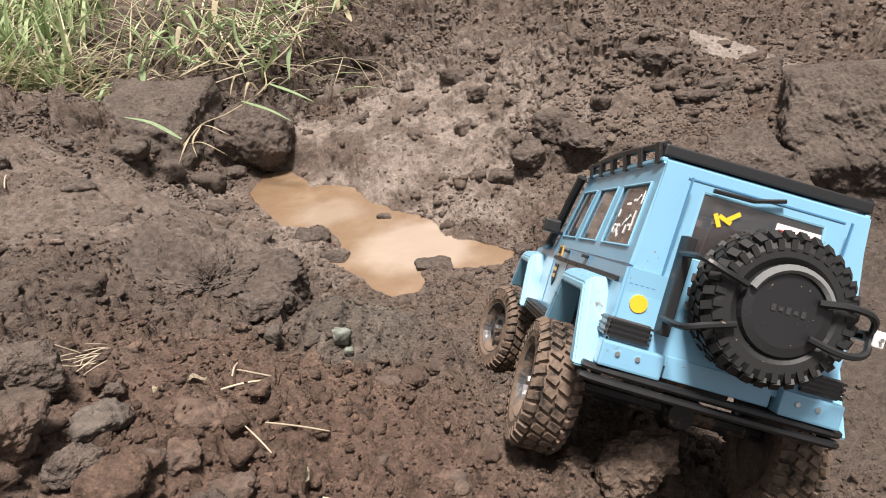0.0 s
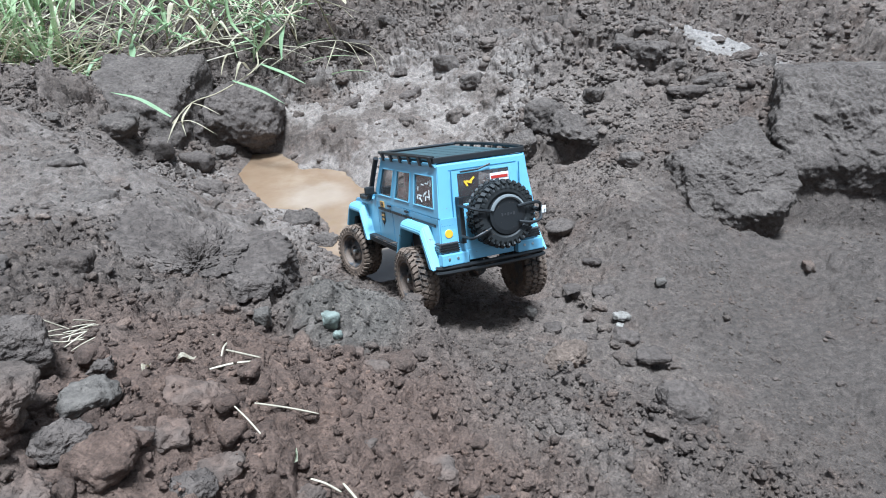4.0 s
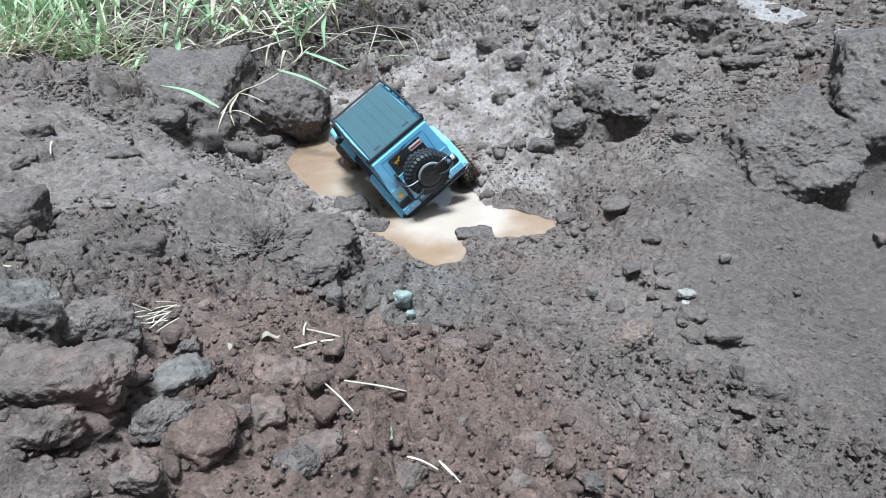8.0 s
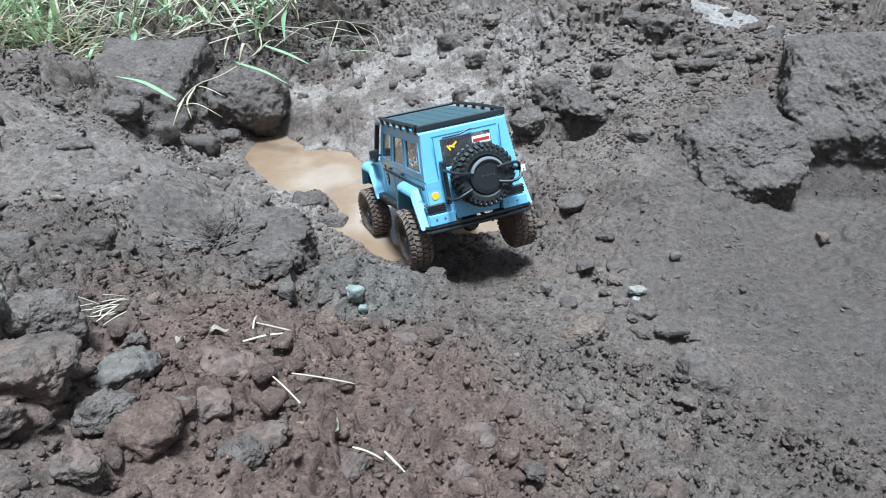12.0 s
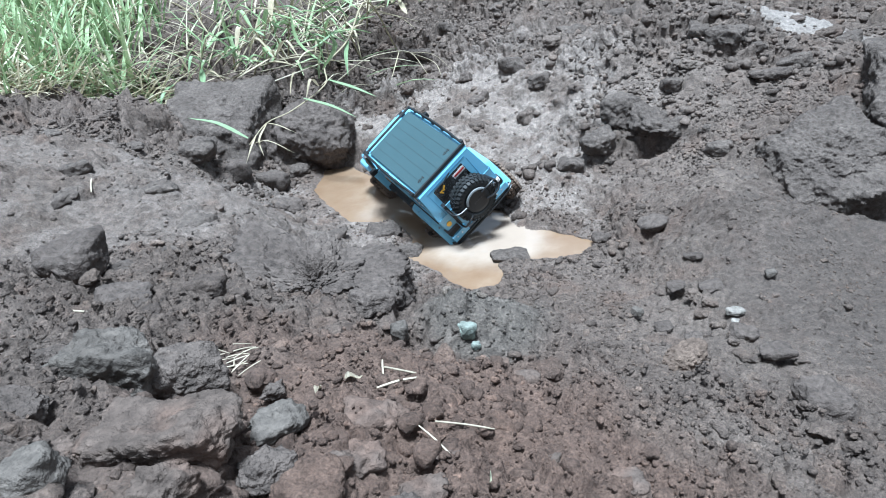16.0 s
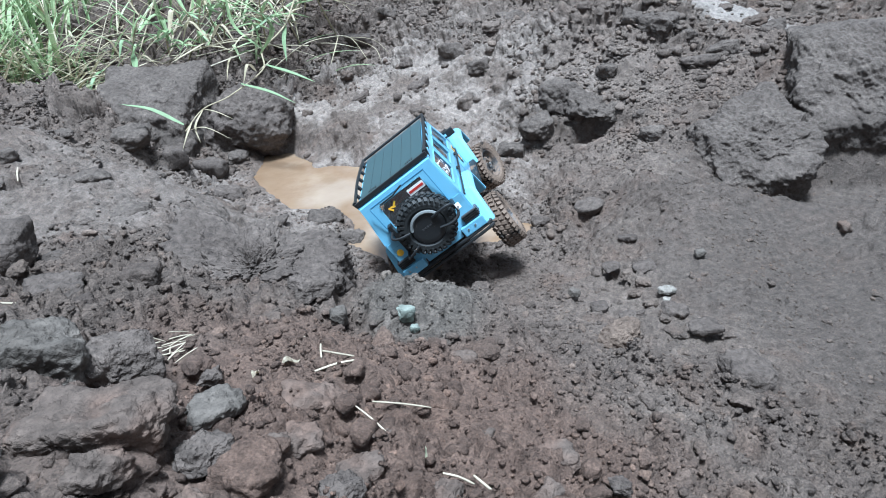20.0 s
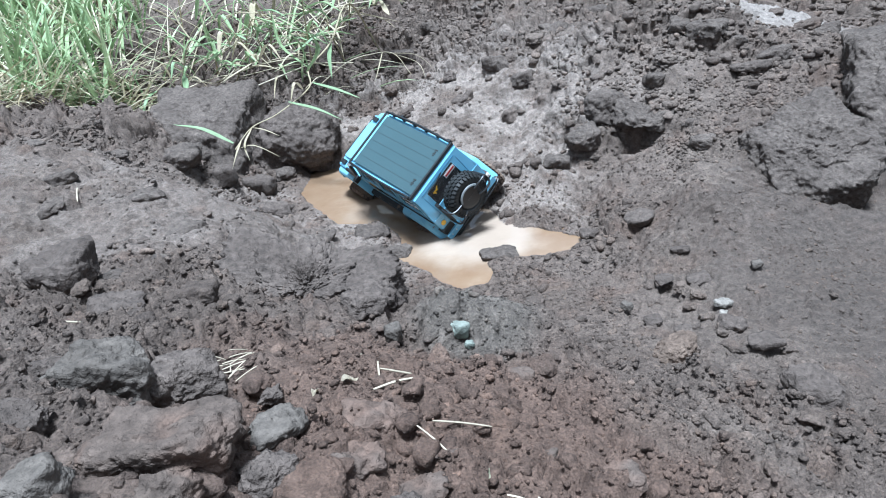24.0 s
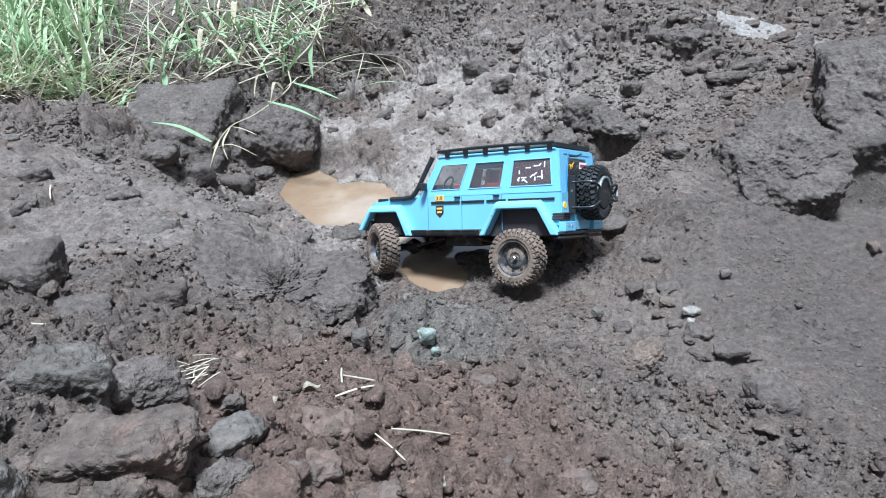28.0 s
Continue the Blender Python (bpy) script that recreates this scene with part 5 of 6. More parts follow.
def build_car():
    thing = new("model_car")
    tagged(thing, "sky-blue radio-controlled off-road model car splashed with mud", "model car")
    # lower body with the wheel arches cut out
    low = [(-0.274, 0.112), (-0.264, 0.112), (-0.232, 0.150), (-0.134, 0.150), (-0.104, 0.103), (0.098, 0.103), (0.126, 0.150), (0.206, 0.150),
           (0.215, 0.132), (0.219, 0.160), (0.212, 0.172), (0.080, 0.181), (-0.276, 0.181)]
    lower = part("lower_body", prism(low, -0.092, 0.092, 0.0022), BLUE, thing, "sky-blue lower body with dried mud")
    part("bonnet", prism([(0.078, 0.180), (0.210, 0.171), (0.208, 0.177), (0.186, 0.181), (0.082, 0.187)], -0.062, 0.062, 0.002), PALE_LIT_BLUE, thing, "blue bonnet with a lit tone")
    # cabin walls, each with its openings
    for s in (-1, 1):
        lo, hi = s * 0.0915, s * 0.0830
        side = panel([(lo, -0.275, 0.181), (lo, 0.072, 0.181), (hi, 0.024, 0.266), (hi, -0.265, 0.266)], [0, 0.055, 0.335, 0.405, 0.640, 0.705, 0.930, 1], [0, 0.16, 0.80, 1], {(1, 1), (3, 1), (5, 1)}, 0.0035 * s)
        part("cabin_side", side, BLUE, thing)
        for u0, u1, tag in ((0.055, 0.335, "quarter_window"), (0.405, 0.640, "rear_door_window"), (0.705, 0.930, "front_door_window")):
            c = [Vector((lo * 0.975, -0.275, 0.181)), Vector((lo * 0.975, 0.072, 0.181)), Vector((hi * 0.975, 0.024, 0.266)), Vector((hi * 0.975, -0.265, 0.266))]

            def at(u, v, c=c):
                return c[0].lerp(c[1], u).lerp(c[3].lerp(c[2], u), v)
            pane = panel([at(u0 - 0.006, 0.14), at(u1 + 0.006, 0.14), at(u1 + 0.006, 0.82), at(u0 - 0.006, 0.82)], [0, 1], [0, 1], set(), 0.0012)
            window = part(tag, pane, GLASS, thing, "tinted side window")
            for p0, p1 in (((u0, 0.16), (u1, 0.16)), ((u0, 0.80), (u1, 0.80)), ((u0, 0.16), (u0, 0.80)), ((u1, 0.16), (u1, 0.80))):
                off = Vector((s * 0.0028, 0, 0))
                part("window_trim", tube([at(*p0) + off, at(*p1) + off], 0.0012, 5), PALE_LIT_BLUE, window)
            if tag == "quarter_window":
                film = panel([at(u0, 0.17), at(u1, 0.17), at(u1, 0.79), at(u0, 0.79)], [0, 1], [0, 1], set(), 0.0003)
                bmesh.ops.translate(film, verts=film.verts, vec=(-s * 0.0012, 0, 0))
                part("window_film", film, RED_FILM, window, "dark red film on the window")
                rnd = random.Random(5)
                for _ in range(16):
                    u, v = u0 + (u1 - u0) * rnd.uniform(0.16, 0.84), rnd.uniform(0.25, 0.72)
                    a = rnd.choice((0, 90, 35, -40))
                    turn = Matrix.Rotation(radians(-5.7 * s), 4, "Y") @ Matrix.Rotation(radians(a), 4, "X")
                    part("decal_stroke", box(at(u, v) + Vector((s * 0.0016, 0, 0)), (0.0005, rnd.uniform(0.006, 0.013), 0.0023), 0, turn), WHITE, window)
        # trim strip, door seams, handles, step, mirror
        for y0, y1 in ((-0.262, -0.156), (-0.150, -0.104), (-0.098, -0.040), (-0.036, 0.040)):
            part("trim_strip", box((s * 0.0935, (y0 + y1) / 2, 0.167), (0.003, y1 - y0, 0.0048), 0.0008), BLACK, thing)
        for y in (-0.140, -0.040, 0.050):
            part("door_seam", box((s * 0.0922, y, 0.142), (0.0006, 0.0014, 0.076)), DULL_BLUE, thing)
        for y in (-0.128, -0.030):
            part("door_handle", box((s * 0.0945, y, 0.1775), (0.005, 0.014, 0.0035), 0.001), BLACK, thing)
        step = part("side_step", prism([(-0.094, 0.094), (0.088, 0.094), (0.092, 0.107), (-0.098, 0.107)], s * 0.088, s * 0.106, 0.0015), CHASSIS, thing, "ribbed black side step")
        for z in (0.0975, 0.1010, 0.1045):
            part("step_rib", box((s * 0.1066, -0.003, z), (0.0016, 0.176, 0.0014)), BLACK, step)
        mirror = part("mirror", box((s * 0.106, 0.052, 0.203), (0.020, 0.010, 0.017), 0.003), BLACK, thing)
        part("mirror_arm", tube([(s * 0.089, 0.056, 0.196), (s * 0.100, 0.054, 0.198)], 0.0025, 6), BLACK, mirror)
        build_flare(-0.183, 0.077, False, s, thing)
        build_flare(0.166, 0.064, True, s, thing)
        part("front_indicator", box((s * 0.078, 0.190, 0.177), (0.014, 0.022, 0.008), 0.002), BLACK, thing)
        part("headlamp", tube([(s * 0.070, 0.211, 0.155), (s * 0.070, 0.222, 0.155)], 0.013, 18), LAMP, thing)
        # rear corner: lamp, bumper block and screws
        lamp = part("tail_lamp", box((s * 0.0775, -0.2775, 0.1305), (0.031, 0.008, 0.0165), 0.0015), LAMP, thing, "smoked tail lamp behind black slats")
        for z in (0.1245, 0.1285, 0.1325, 0.1365):
            part("lamp_slat", box((s * 0.078, -0.2822, z), (0.034, 0.003, 0.0017)), BLACK, lamp)
        part("lamp_side", box((s * 0.0930, -0.2685, 0.1305), (0.006, 0.020, 0.0150), 0.0012), LAMP, lamp)
        for z in (0.1255, 0.1305, 0.1355):
            part("lamp_slat", box((s * 0.0958, -0.2680, z), (0.0016, 0.022, 0.0018)), BLACK, lamp)
        block = part("rear_bumper_corner", box((s * 0.072, -0.279, 0.1105), (0.050, 0.016, 0.020), 0.002), BLUE, thing)
        for dx in (-0.012, 0.004):
            part("screw", tube([(s * 0.072 + dx, -0.2865, 0.1125), (s * 0.072 + dx, -0.2885, 0.1125)], 0.0020, 8), STEEL, block, "bright screw head")
    roof = part("roof", prism([(-0.268, 0.2625), (0.026, 0.2625), (0.020, 0.2685), (-0.262, 0.2695)], -0.0845, 0.0845, 0.002), BLUE, thing)
    shield = panel([(-0.080, 0.078, 0.183), (0.080, 0.078, 0.183), (0.073, 0.026, 0.263), (-0.073, 0.026, 0.263)], [0, 0.06, 0.94, 1], [0, 0.08, 0.92, 1], {(1, 1)}, 0.003)
    part("windscreen_frame", shield, BLUE, thing)
    part("windscreen", panel([(-0.075, 0.074, 0.186), (0.075, 0.074, 0.186), (0.069, 0.025, 0.260), (-0.069, 0.025, 0.260)], [0, 1], [0, 1], set(), 0.0012), GLASS, thing)
    # rear wall with its window
    rear = panel([(0.0915, -0.2755, 0.112), (-0.0915, -0.2755, 0.112), (-0.083, -0.2655, 0.266), (0.083, -0.2655, 0.266)], [0, 0.21, 0.79, 1], [0, 0.55, 0.90, 1], {(1, 1)}, 0.003)
    back = part("rear_wall", rear, BLUE, thing)
    pane = part("rear_window", panel([(0.054, -0.2708, 0.195), (-0.054, -0.2708, 0.195), (-0.051, -0.2672, 0.252), (0.051, -0.2672, 0.252)], [0, 1], [0, 1], set(), 0.001), GLASS, thing, "clear rear window with stickers")
    part("window_sticker", box((0.030, -0.2702, 0.236), (0.036, 0.0006, 0.014), 0, Matrix.Rotation(radians(4), 4, "X")), WHITE, pane, "white and red sticker")
    part("sticker_stripe", box((0.030, -0.2708, 0.236), (0.032, 0.0006, 0.005), 0, Matrix.Rotation(radians(4), 4, "X")), RED_PLASTIC, pane)
    for dx, dz, a in ((0, 0, 20), (0.006, 0.004, -40), (-0.006, -0.002, 60)):
        part("yellow_sticker", box((-0.028 + dx, -0.2708, 0.234 + dz), (0.011, 0.0006, 0.0035), 0, Matrix.Rotation(radians(a), 4, "Y")), YELLOW, pane)
    for a, b in (((-0.0525, 0.197), (0.0525, 0.197)), ((-0.050, 0.2505), (0.050, 0.2505)), ((-0.0525, 0.197), (-0.050, 0.2505)), ((0.0525, 0.197), (0.050, 0.2505))):
        part("window_trim", tube([(a[0], -0.2715 + (a[1] - 0.197) * 0.065, a[1]), (b[0], -0.2715 + (b[1] - 0.197) * 0.065, b[1])], 0.0017, 6), PALE_LIT_BLUE, pane)
    part("wiper", tube([(-0.044, -0.2735, 0.253), (-0.012, -0.2745, 0.2535), (0.012, -0.2745, 0.2600)], 0.0018, 6), BLACK, thing)
    for x in (-0.064, 0.064):
        part("door_seam", box((x, -0.2752, 0.190), (0.0013, 0.0022, 0.135), 0, Matrix.Rotation(radians(3.7), 4, "X")), DULL_BLUE, thing)
    part("door_seam", box((0, -0.2688, 0.2575), (0.128, 0.0022, 0.0013)), DULL_BLUE, thing)
    part("tailgate_recess", box((0.0, -0.2765, 0.1115), (0.086, 0.005, 0.018), 0.001), BLUE, thing)
    part("fuel_cap", tube([(-0.076, -0.2735, 0.153), (-0.076, -0.2775, 0.1528)], 0.0070, 20), YELLOW, thing, "round yellow sticker")
    for k in range(5):
        part("badge_bar", box((-0.086 + k * 0.0045, -0.2752, 0.1685), (0.003, 0.0008, 0.0042)), DULL_BLUE, thing)
    # cabin floor, seats and dash, seen through the windows
    part("cabin_floor", box((0, -0.10, 0.184), (0.160, 0.330, 0.004)), INSIDE, thing)
    for x in (-0.038, 0.038):
        for y in (-0.020, -0.100):
            seat = part("seat", box((x, y, 0.197), (0.046, 0.042, 0.020), 0.004), RED_PLASTIC, thing, "red toy seat")
            part("seat_back", box((x, y - 0.022, 0.220), (0.044, 0.012, 0.046), 0.004, Matrix.Rotation(radians(12), 4, "X")), RED_PLASTIC, seat)
    part("dashboard", box((0, 0.048, 0.197), (0.150, 0.020, 0.022), 0.003), INSIDE, thing)
    wheel = bmesh.new()
    add_spun(wheel, [(-0.0015, 0.013), (0.0015, 0.013), (0.0015, 0.0165), (-0.0015, 0.0165)], 20, True)
    ob = part("steering_wheel", wheel, BLACK, thing)
    ob.matrix_basis = pose(-0.038, 0.028, 0.212, 0, 0, 90) @ pose(0, 0, 0, 0, -25, 0)
    # roof rack
    rack = part("rack_deck", box((0, -0.120, 0.2745), (0.152, 0.272, 0.0035), 0.001), DECK, thing, "dark grey-green planked rack deck")
    for k in range(1, 6):
        part("deck_groove", box((-0.076 + k * 0.0253, -0.120, 0.2764), (0.0005, 0.268, 0.0003)), INK, rack)
    for x in (-0.045, 0.045):
        for k in range(4):
            part("deck_slot", box((x + k * 0.005 - 0.008, -0.232, 0.2766), (0.0030, 0.010 if k % 2 else 0.006, 0.0008)), INK, rack)
    for s in (-1, 1):
        rail = part("rack_rail", tube(bent([(s * 0.084, -0.258, 0.2800), (s * 0.0885, -0.12, 0.2815), (s * 0.085, 0.024, 0.2800)]), 0.0034, 6), BLACK, thing)
        part("rack_gutter", box((s * 0.0838, -0.119, 0.2680), (0.0045, 0.286, 0.0035), 0.001), PALE_LIT_BLUE, thing, "pale blue roof gutter")
        for y in (-0.250, -0.200, -0.150, -0.100, -0.050, -0.002):
            part("rack_post", box((s * 0.0865, y, 0.2735), (0.0048, 0.011, 0.017), 0.0008, Matrix.Rotation(radians(s * 14), 4, "Y")), BLACK, rail)
    part("rack_front_rail", tube([(-0.084, 0.024, 0.279), (0.084, 0.024, 0.279)], 0.0034, 6), BLACK, thing)
    part("rack_rear_rail", box((0, -0.2600, 0.2755), (0.172, 0.006, 0.0095), 0.0015), BLACK, thing)
    # spare wheel on its carrier
    spare = build_tyre("spare_tyre", thing, CLEAN_RUBBER)
    spare.matrix_basis = pose(0.010, -0.3045, 0.178, 0, 0, 90) @ Matrix.Scale(0.96, 4)
    spare["label"] = "black lugged spare tyre on the tailgate"
    cover = bmesh.new()
    add_spun(cover, [(-0.016, 0.0345), (0.016, 0.0345), (0.0205, 0.0325), (0.0215, 0.026)], 32)
    disc = part("spare_cover", cover, BLACK, thing, "black disc cover of the spare wheel")
    disc.matrix_basis = pose(0.012, -0.3045, 0.178, 0, 0, -90)
    arc = bmesh.new()
    ring = [(0.0225, 0.031 * math.cos(a), 0.031 * math.sin(a)) for a in np.linspace(0.35, math.pi - 0.35, 14)]
    add_tube(arc, ring, 0.0032, 6)
    part("cover_arc", arc, material("grey_plastic", 0.4, 0, 0.5, (0.16, 0.17, 0.17))[0], disc)
    for k in range(5):
        part("cover_mark", box((0.0219, 0.011 - k * 0.0055, 0.001), (0.0006, 0.0032, 0.005 - (k % 2) * 0.002)), material("grey_print", 0.4, 0, 0.5, (0.035, 0.035, 0.036))[0] if k == 0 else bpy.data.materials["grey_print"], disc)
    part("carrier_plate", box((-0.055, -0.283, 0.174), (0.008, 0.016, 0.078), 0.001), BLACK, thing)
    for z0, z1 in ((0.199, 0.189), (0.148, 0.160)):
        part("carrier_tube", tube(bent([(-0.058, -0.284, z0), (-0.056, -0.322, z0), (-0.042, -0.331, (z0 + z1) / 2), (-0.022, -0.3285, z1)]), 0.0026, 7), BLACK, thing)
    loop = part("carrier_loop", tube(bent([(0.030, -0.329, 0.190), (0.052, -0.333, 0.193), (0.070, -0.330, 0.190), (0.076, -0.322, 0.176), (0.070, -0.330, 0.163), (0.052, -0.333, 0.160), (0.030, -0.329, 0.164)]), 0.0028, 7), BLACK, thing)
    part("carrier_tag", box((0.080, -0.326, 0.177), (0.009, 0.003, 0.012), 0.001, Matrix.Rotation(radians(15), 4, "Z")), WHITE, loop, "white tag")
    part("tag_bolt", tube([(0.080, -0.3275, 0.177), (0.080, -0.330, 0.177)], 0.0016, 8), STEEL, loop)
    part("carrier_arm", tube([(0.068, -0.277, 0.177), (0.074, -0.322, 0.177)], 0.004, 7), BLACK, thing)
    # rear bumper tubes, front bumper, grille
    for z in (0.097, 0.0885):
        part("rear_bumper_tube", tube(bent([(-0.098, -0.262, z), (-0.096, -0.281, z), (0.0, -0.285, z), (0.096, -0.281, z), (0.098, -0.262, z)], 4), 0.0034, 7), BLACK, thing)
    part("front_bumper", box((0, 0.224, 0.118), (0.196, 0.022, 0.024), 0.005), BLACK, thing)
    grille = part("grille", box((0, 0.2195, 0.155), (0.100, 0.006, 0.030), 0.002), BLACK, thing)
    for z in (0.146, 0.154, 0.162):
        part("grille_bar", box((0, 0.2235, z), (0.094, 0.003, 0.003)), CHASSIS, grille)
    # intake pipe up the windscreen pillar
    part("snorkel", tube(bent([(-0.093, 0.155, 0.1785), (-0.096, 0.105, 0.1800), (-0.096, 0.082, 0.190), (-0.092, 0.052, 0.240), (-0.089, 0.036, 0.268)]), [0.0055] * 24 + [0.006], 8), BLACK, thing, "black intake pipe on the windscreen pillar")
    # number and shield on the doors
    for s in (-1, 1):
        turn = Matrix.Rotation(radians(90 * s), 4, "Z") @ Matrix.Rotation(radians(90), 4, "X")
        plate = part("number_plate", box((s * 0.0926, 0.018, 0.1765), (0.0012, 0.024, 0.0120), 0.0003), AMBER, thing, "amber race number sticker")
        lettering("number", "318", 0.0115, INK, plate, Matrix.Translation((s * 0.0936, 0.018, 0.1765)) @ turn)
        crest = part("shield_sticker", prism([(0.008, 0.160), (0.028, 0.160), (0.028, 0.143), (0.018, 0.134), (0.008, 0.143)], s * 0.0920, s * 0.0932), INK, thing, "black and gold shield sticker")
        for z, w in ((0.154, 0.015), (0.146, 0.012)):
            part("shield_bar", box((s * 0.0934, 0.018, z), (0.0008, w, 0.0042)), AMBER, crest)
    # chassis, axles, links, shock absorbers
    part("chassis_tray", box((0, 0, 0.098), (0.080, 0.440, 0.018), 0.004), CHASSIS, thing, "muddy black chassis")
    part("gearbox", box((0, 0.0, 0.080), (0.060, 0.100, 0.026), 0.006), CHASSIS, thing)
    for y in (-0.184, 0.170):
        axle = part("axle", tube([(-0.090, y, 0.064), (0.090, y, 0.064)], 0.0085, 10), CHASSIS, thing, "muddy axle")
        part("differential", tube([(0.012, y - 0.018, 0.064), (0.012, y, 0.064), (0.012, y + 0.018, 0.064)], [0.012, 0.020, 0.012], 12), CHASSIS, axle)
        for s in (-1, 1):
            part("suspension_link", tube([(s * 0.060, y, 0.056), (s * 0.036, y * 0.25, 0.086)], 0.0035, 7), CHASSIS, thing)
            shock = part("shock_absorber", tube([(s * 0.068, y, 0.070), (s * 0.060, y, 0.150)], 0.0050, 8), BLACK, thing)
            coil = [(s * (0.0665 - 0.006 * k / 60) + 0.0085 * math.cos(k * 0.75), y + 0.0085 * math.sin(k * 0.75), 0.080 + k * 0.058 / 60) for k in range(61)]
            part("spring", tube(coil, 0.0016, 5), SPRING, shock, "red coil spring")
    wheels = []
    for i, (x, y, z) in enumerate(HUB):
        hub = new("wheel")
        hub.parent = thing
        hub.matrix_basis = pose(x, y, z)
        if i == 0:
            tyre = build_tyre("tyre", hub, RUBBER)
            tyre["label"] = "lugged tyre caked with brown mud"
        else:
            same_mesh("tyre", tyre, hub, Matrix(), "lugged tyre caked with brown mud")
        build_rim(hub, 1 if x > 0 else -1)
        wheels.append(hub)
    return thing, wheels


car, car_wheels = build_car()



# ---- what moves ----
# seconds, place, tilt and heading of the model car
CAR_PATH = [
    (0, 0.2955, 0.6141, 0.2461, -25.33, 18.59, -11.55),
    (1, 0.2883, 0.7861, 0.1914, -23.14, 12.16, -3.56),
    (2, 0.2520, 0.9305, 0.1586, -11.88, 16.35, 1.89),
    (3, 0.2469, 0.9641, 0.1651, -7.75, 19.38, 1.99),
    (3.5, 0.1733, 1.1964, 0.0808, -21.78, 8.82, 16.31),
    (4, 0.1685, 1.2687, 0.0519, -15.58, 2.97, 18.75),
    (4.5, 0.1150, 1.3394, 0.0561, -16.68, 5.69, 19.64),
    (6.5, 0.0149, 1.8839, 0.0160, 7.64, -29.26, 19.19),
    (7, 0.0011, 1.9042, 0.0136, 7.67, -28.08, 19.52),
    (8, 0.0099, 1.9442, 0.0007, 6.83, -30.05, 18.21),
    (9, 0.0006, 1.8914, 0.0010, 7.59, -26.55, 21.09),
    (9.5, 0.0372, 1.6897, -0.0113, 4.51, -3.77, 21.20),
    (10, 0.1465, 1.4516, 0.0144, -7.83, -4.63, 22.91),
    (10.5, 0.2182, 1.2458, 0.0504, -20.84, 0.18, 13.47),
    (11, 0.2511, 1.1377, 0.0633, -16.53, -1.31, 16.87),
    (11.5, 0.2185, 1.2122, 0.0589, -17.57, 2.51, 15.71),
    (13.5, 0.0647, 1.8794, 0.0042, 12.50, -28.99, 4.13),
    (14, 0.0646, 1.8233, 0.0252, 9.92, -29.38, 7.42),
    (15, 0.0582, 1.8744, 0.0344, 10.50, -34.99, 14.46),
    (16, 0.0328, 1.9177, 0.0146, 8.13, -34.96, 20.77),
    (16.5, 0.0355, 1.8059, -0.0183, 2.18, -15.97, 18.47),
    (17, 0.1100, 1.5495, 0.0060, 2.64, -6.89, 13.85),
    (17.5, 0.1854, 1.3994, 0.0602, -11.19, -15.88, 2.53),
    (18, 0.1735, 1.1925, 0.0684, -17.59, -0.07, -5.84),
    (19, 0.1636, 1.2148, 0.0563, -17.59, -0.74, -5.65),
    (19.5, 0.1866, 1.3535, 0.0527, -15.71, -7.99, -5.20),
    (20, 0.1899, 1.4667, 0.0397, -4.68, -32.06, -2.15),
    (21, 0.1863, 1.4649, 0.0444, -2.38, -32.73, -2.69),
    (21.5, 0.1961, 1.4851, 0.0504, -2.99, -35.83, -3.41),
    (23.5, 0.0159, 1.9907, -0.0086, 9.92, -37.55, 25.50),
    (24, 0.0182, 1.9466, 0.0068, 8.03, -37.28, 26.62),
    (25, 0.0299, 1.9129, -0.0060, 5.65, -33.31, 24.40),
    (25.5, 0.0478, 1.7441, -0.0134, 2.94, -6.38, 27.92),
    (26, 0.1020, 1.4841, 0.0017, -1.79, 19.61, 36.70),
    (27, 0.1308, 1.4245, 0.0052, -10.84, 23.41, 46.48),
    (28, 0.1326, 1.4240, 0.0033, -10.29, 22.96, 49.46),
]
# steering of the front wheels, degrees to the left
STEER = [(0, 18), (2.5, 18), (3.2, 20), (4.5, 16), (6.5, -4), (9, 0), (9.6, 6), (10.6, 16), (11.5, 12), (13.5, -14), (15, -8), (16.5, 6), (17.2, 12), (18, -6), (19.5, -10), (20, -22), (21.5, -24), (23.5, 0), (25, 0), (26, -18), (27, -30), (28, -30)]


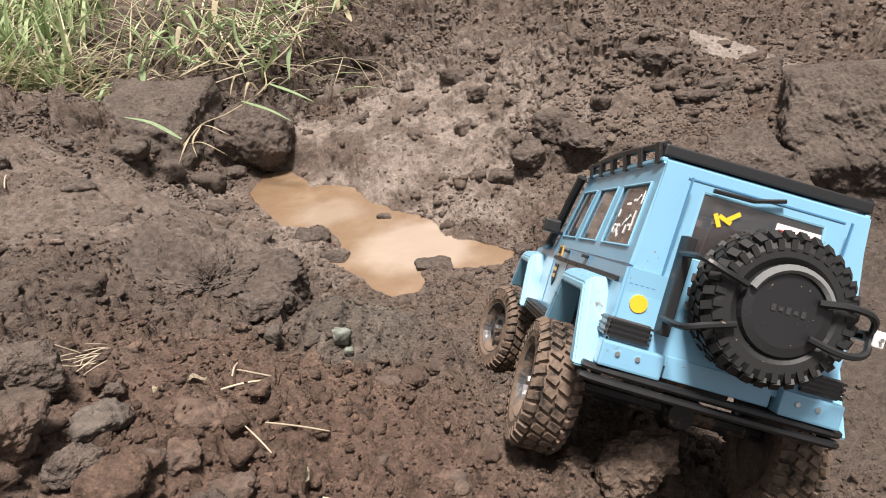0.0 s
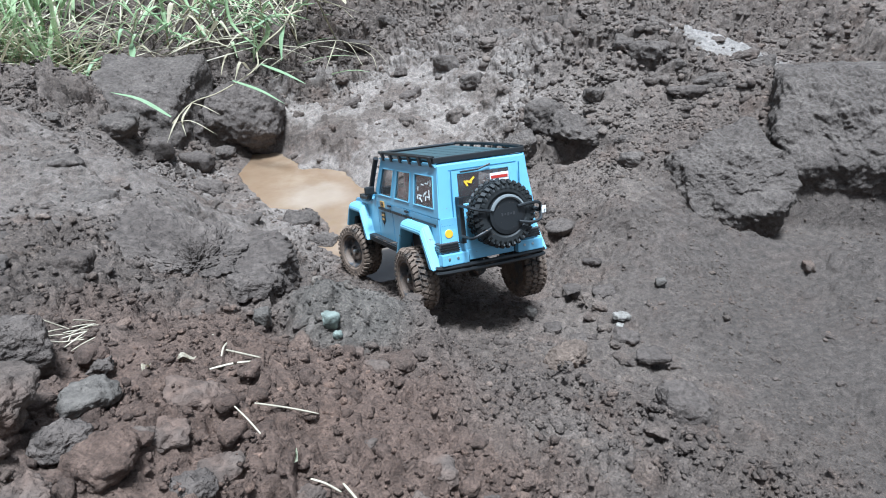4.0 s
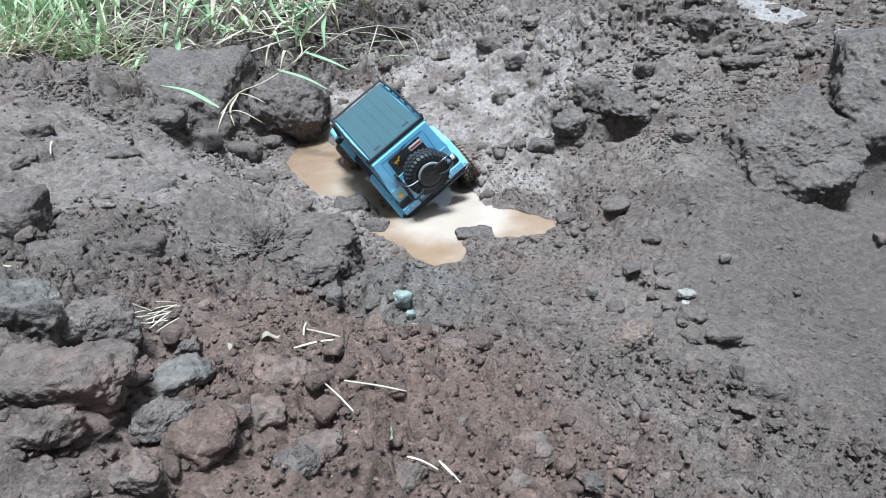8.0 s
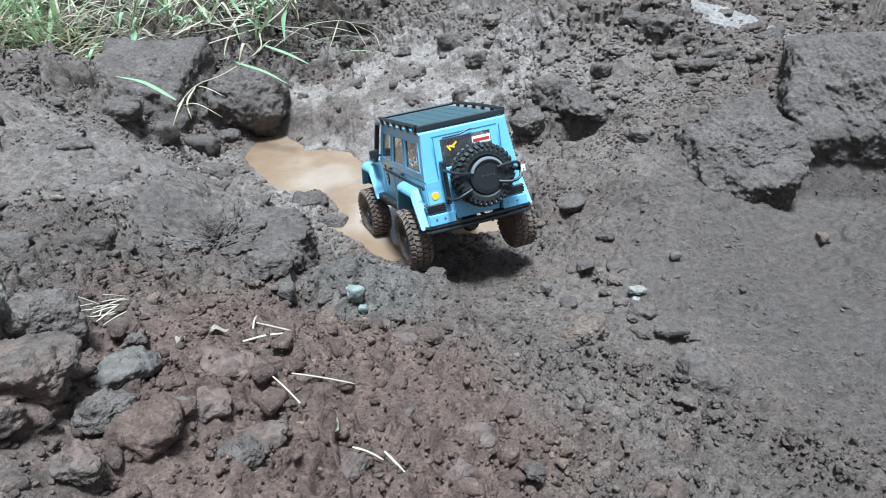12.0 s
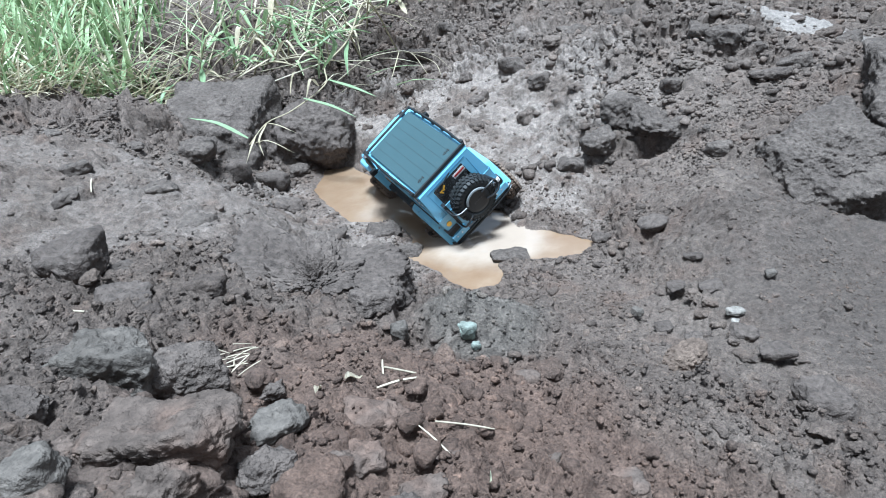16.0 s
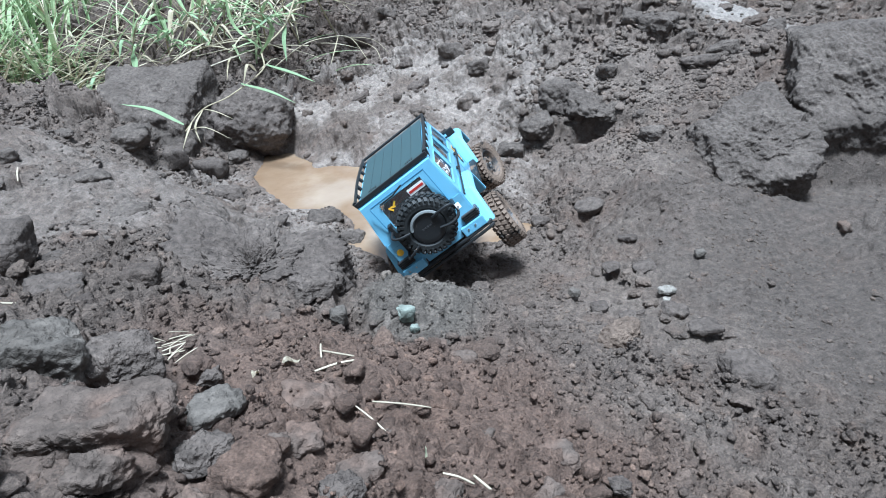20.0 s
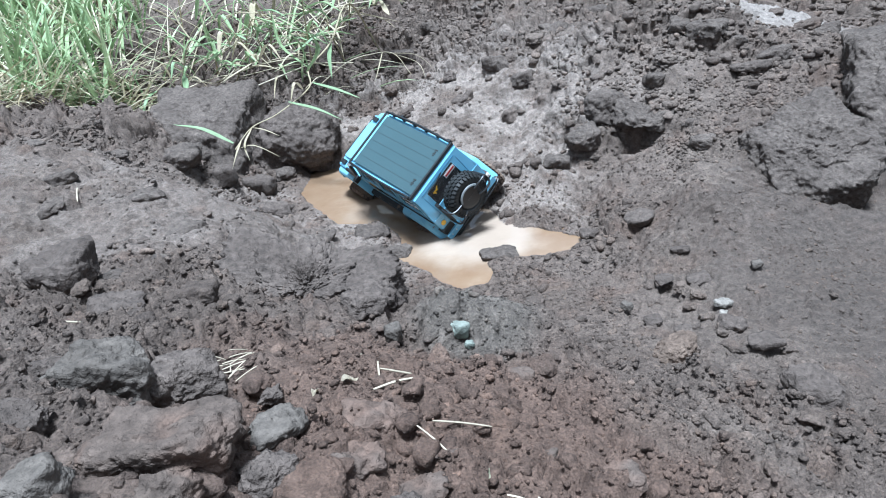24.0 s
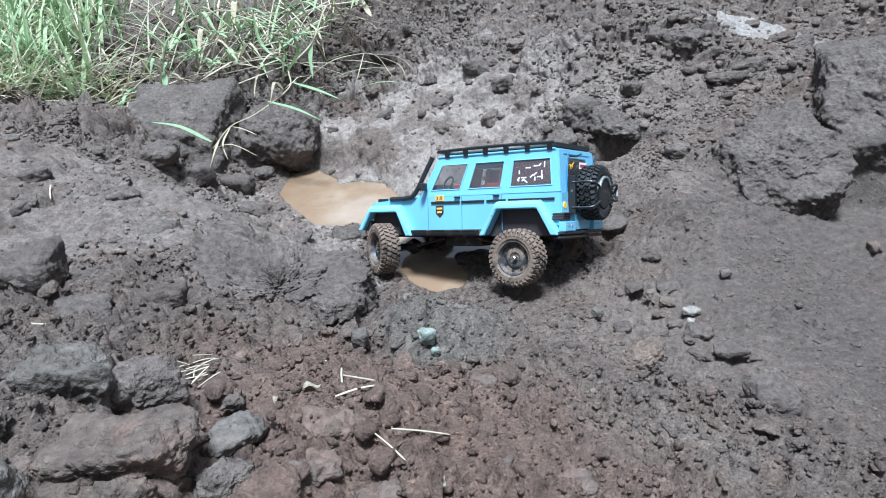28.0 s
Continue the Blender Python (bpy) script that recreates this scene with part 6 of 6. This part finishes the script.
def steer_at(t):
    return float(np.interp(t, [s[0] for s in STEER], [s[1] for s in STEER]))


# the rock that the car sends down the slope: seconds, place and turn
ROCK_PATH = [
    (0, 0.276, 0.432, 0), (0.1, 0.275, 0.426, -25), (0.2, 0.281, 0.434, -50), (0.3, 0.293, 0.450, -85), (0.4, 0.310, 0.470, -120), (0.5, 0.328, 0.478, -160), (0.6, 0.338, 0.500, -205),
    (0.7, 0.360, 0.554, -265), (0.8, 0.380, 0.606, -330), (0.9, 0.398, 0.680, -400), (1.0, 0.396, 0.725, -470), (1.1, 0.390, 0.770, -540), (1.2, 0.374, 0.845, -610), (1.3, 0.360, 0.895, -670), (1.4, 0.355, 0.905, -720),
]


def motions():
    rolling = [(t, pose(x, y, ground_at(x, y, False) + (0.026 if t < 1.2 else -0.002), turn, 0, 8 * math.sin(t * 5))) for t, x, y, turn in ROCK_PATH]
    walk(tumbling_rock, rolling + [(28.0, rolling[-1][1])])
    rows = [(t, pose(x, y, z, rx, ry, rz)) for t, x, y, z, rx, ry, rz in CAR_PATH]
    walk(car, rows)
    # the wheels roll with the way covered along the heading, and spring up and down with the ground under them
    roll, travel = 0.0, [[] for _ in car_wheels]
    for k, (t, m) in enumerate(rows):
        steps = [(t, m, 0.0)]
        if k:
            t0, m0 = rows[k - 1]
            way = (m.translation - m0.translation).dot((m0.to_3x3() @ Vector((0, 1, 0)) + m.to_3x3() @ Vector((0, 1, 0))).normalized())
            turn = math.degrees(way / 0.059)
            n = max(1, math.ceil(abs(turn) / 60))
            steps = [(t0 + (t - t0) * i / n, m0.lerp(m, i / n), turn / n) for i in range(1, n + 1)]
        for u, mm, step in steps:
            roll += step
            for i, (x, y, z) in enumerate(HUB):
                foot = mm @ Vector((x, y, 0))
                gap = ground_at(foot.x, foot.y, False) - foot.z
                lift = min(max(gap, -0.012), 0.016)
                travel[i].append((u, pose(x, y, z + lift, 0, 0, steer_at(u) if y > 0 else 0) @ pose(0, 0, 0, -roll, 0, 0)))
    for wheel, path in zip(car_wheels, travel):
        walk(wheel, path)


motions()
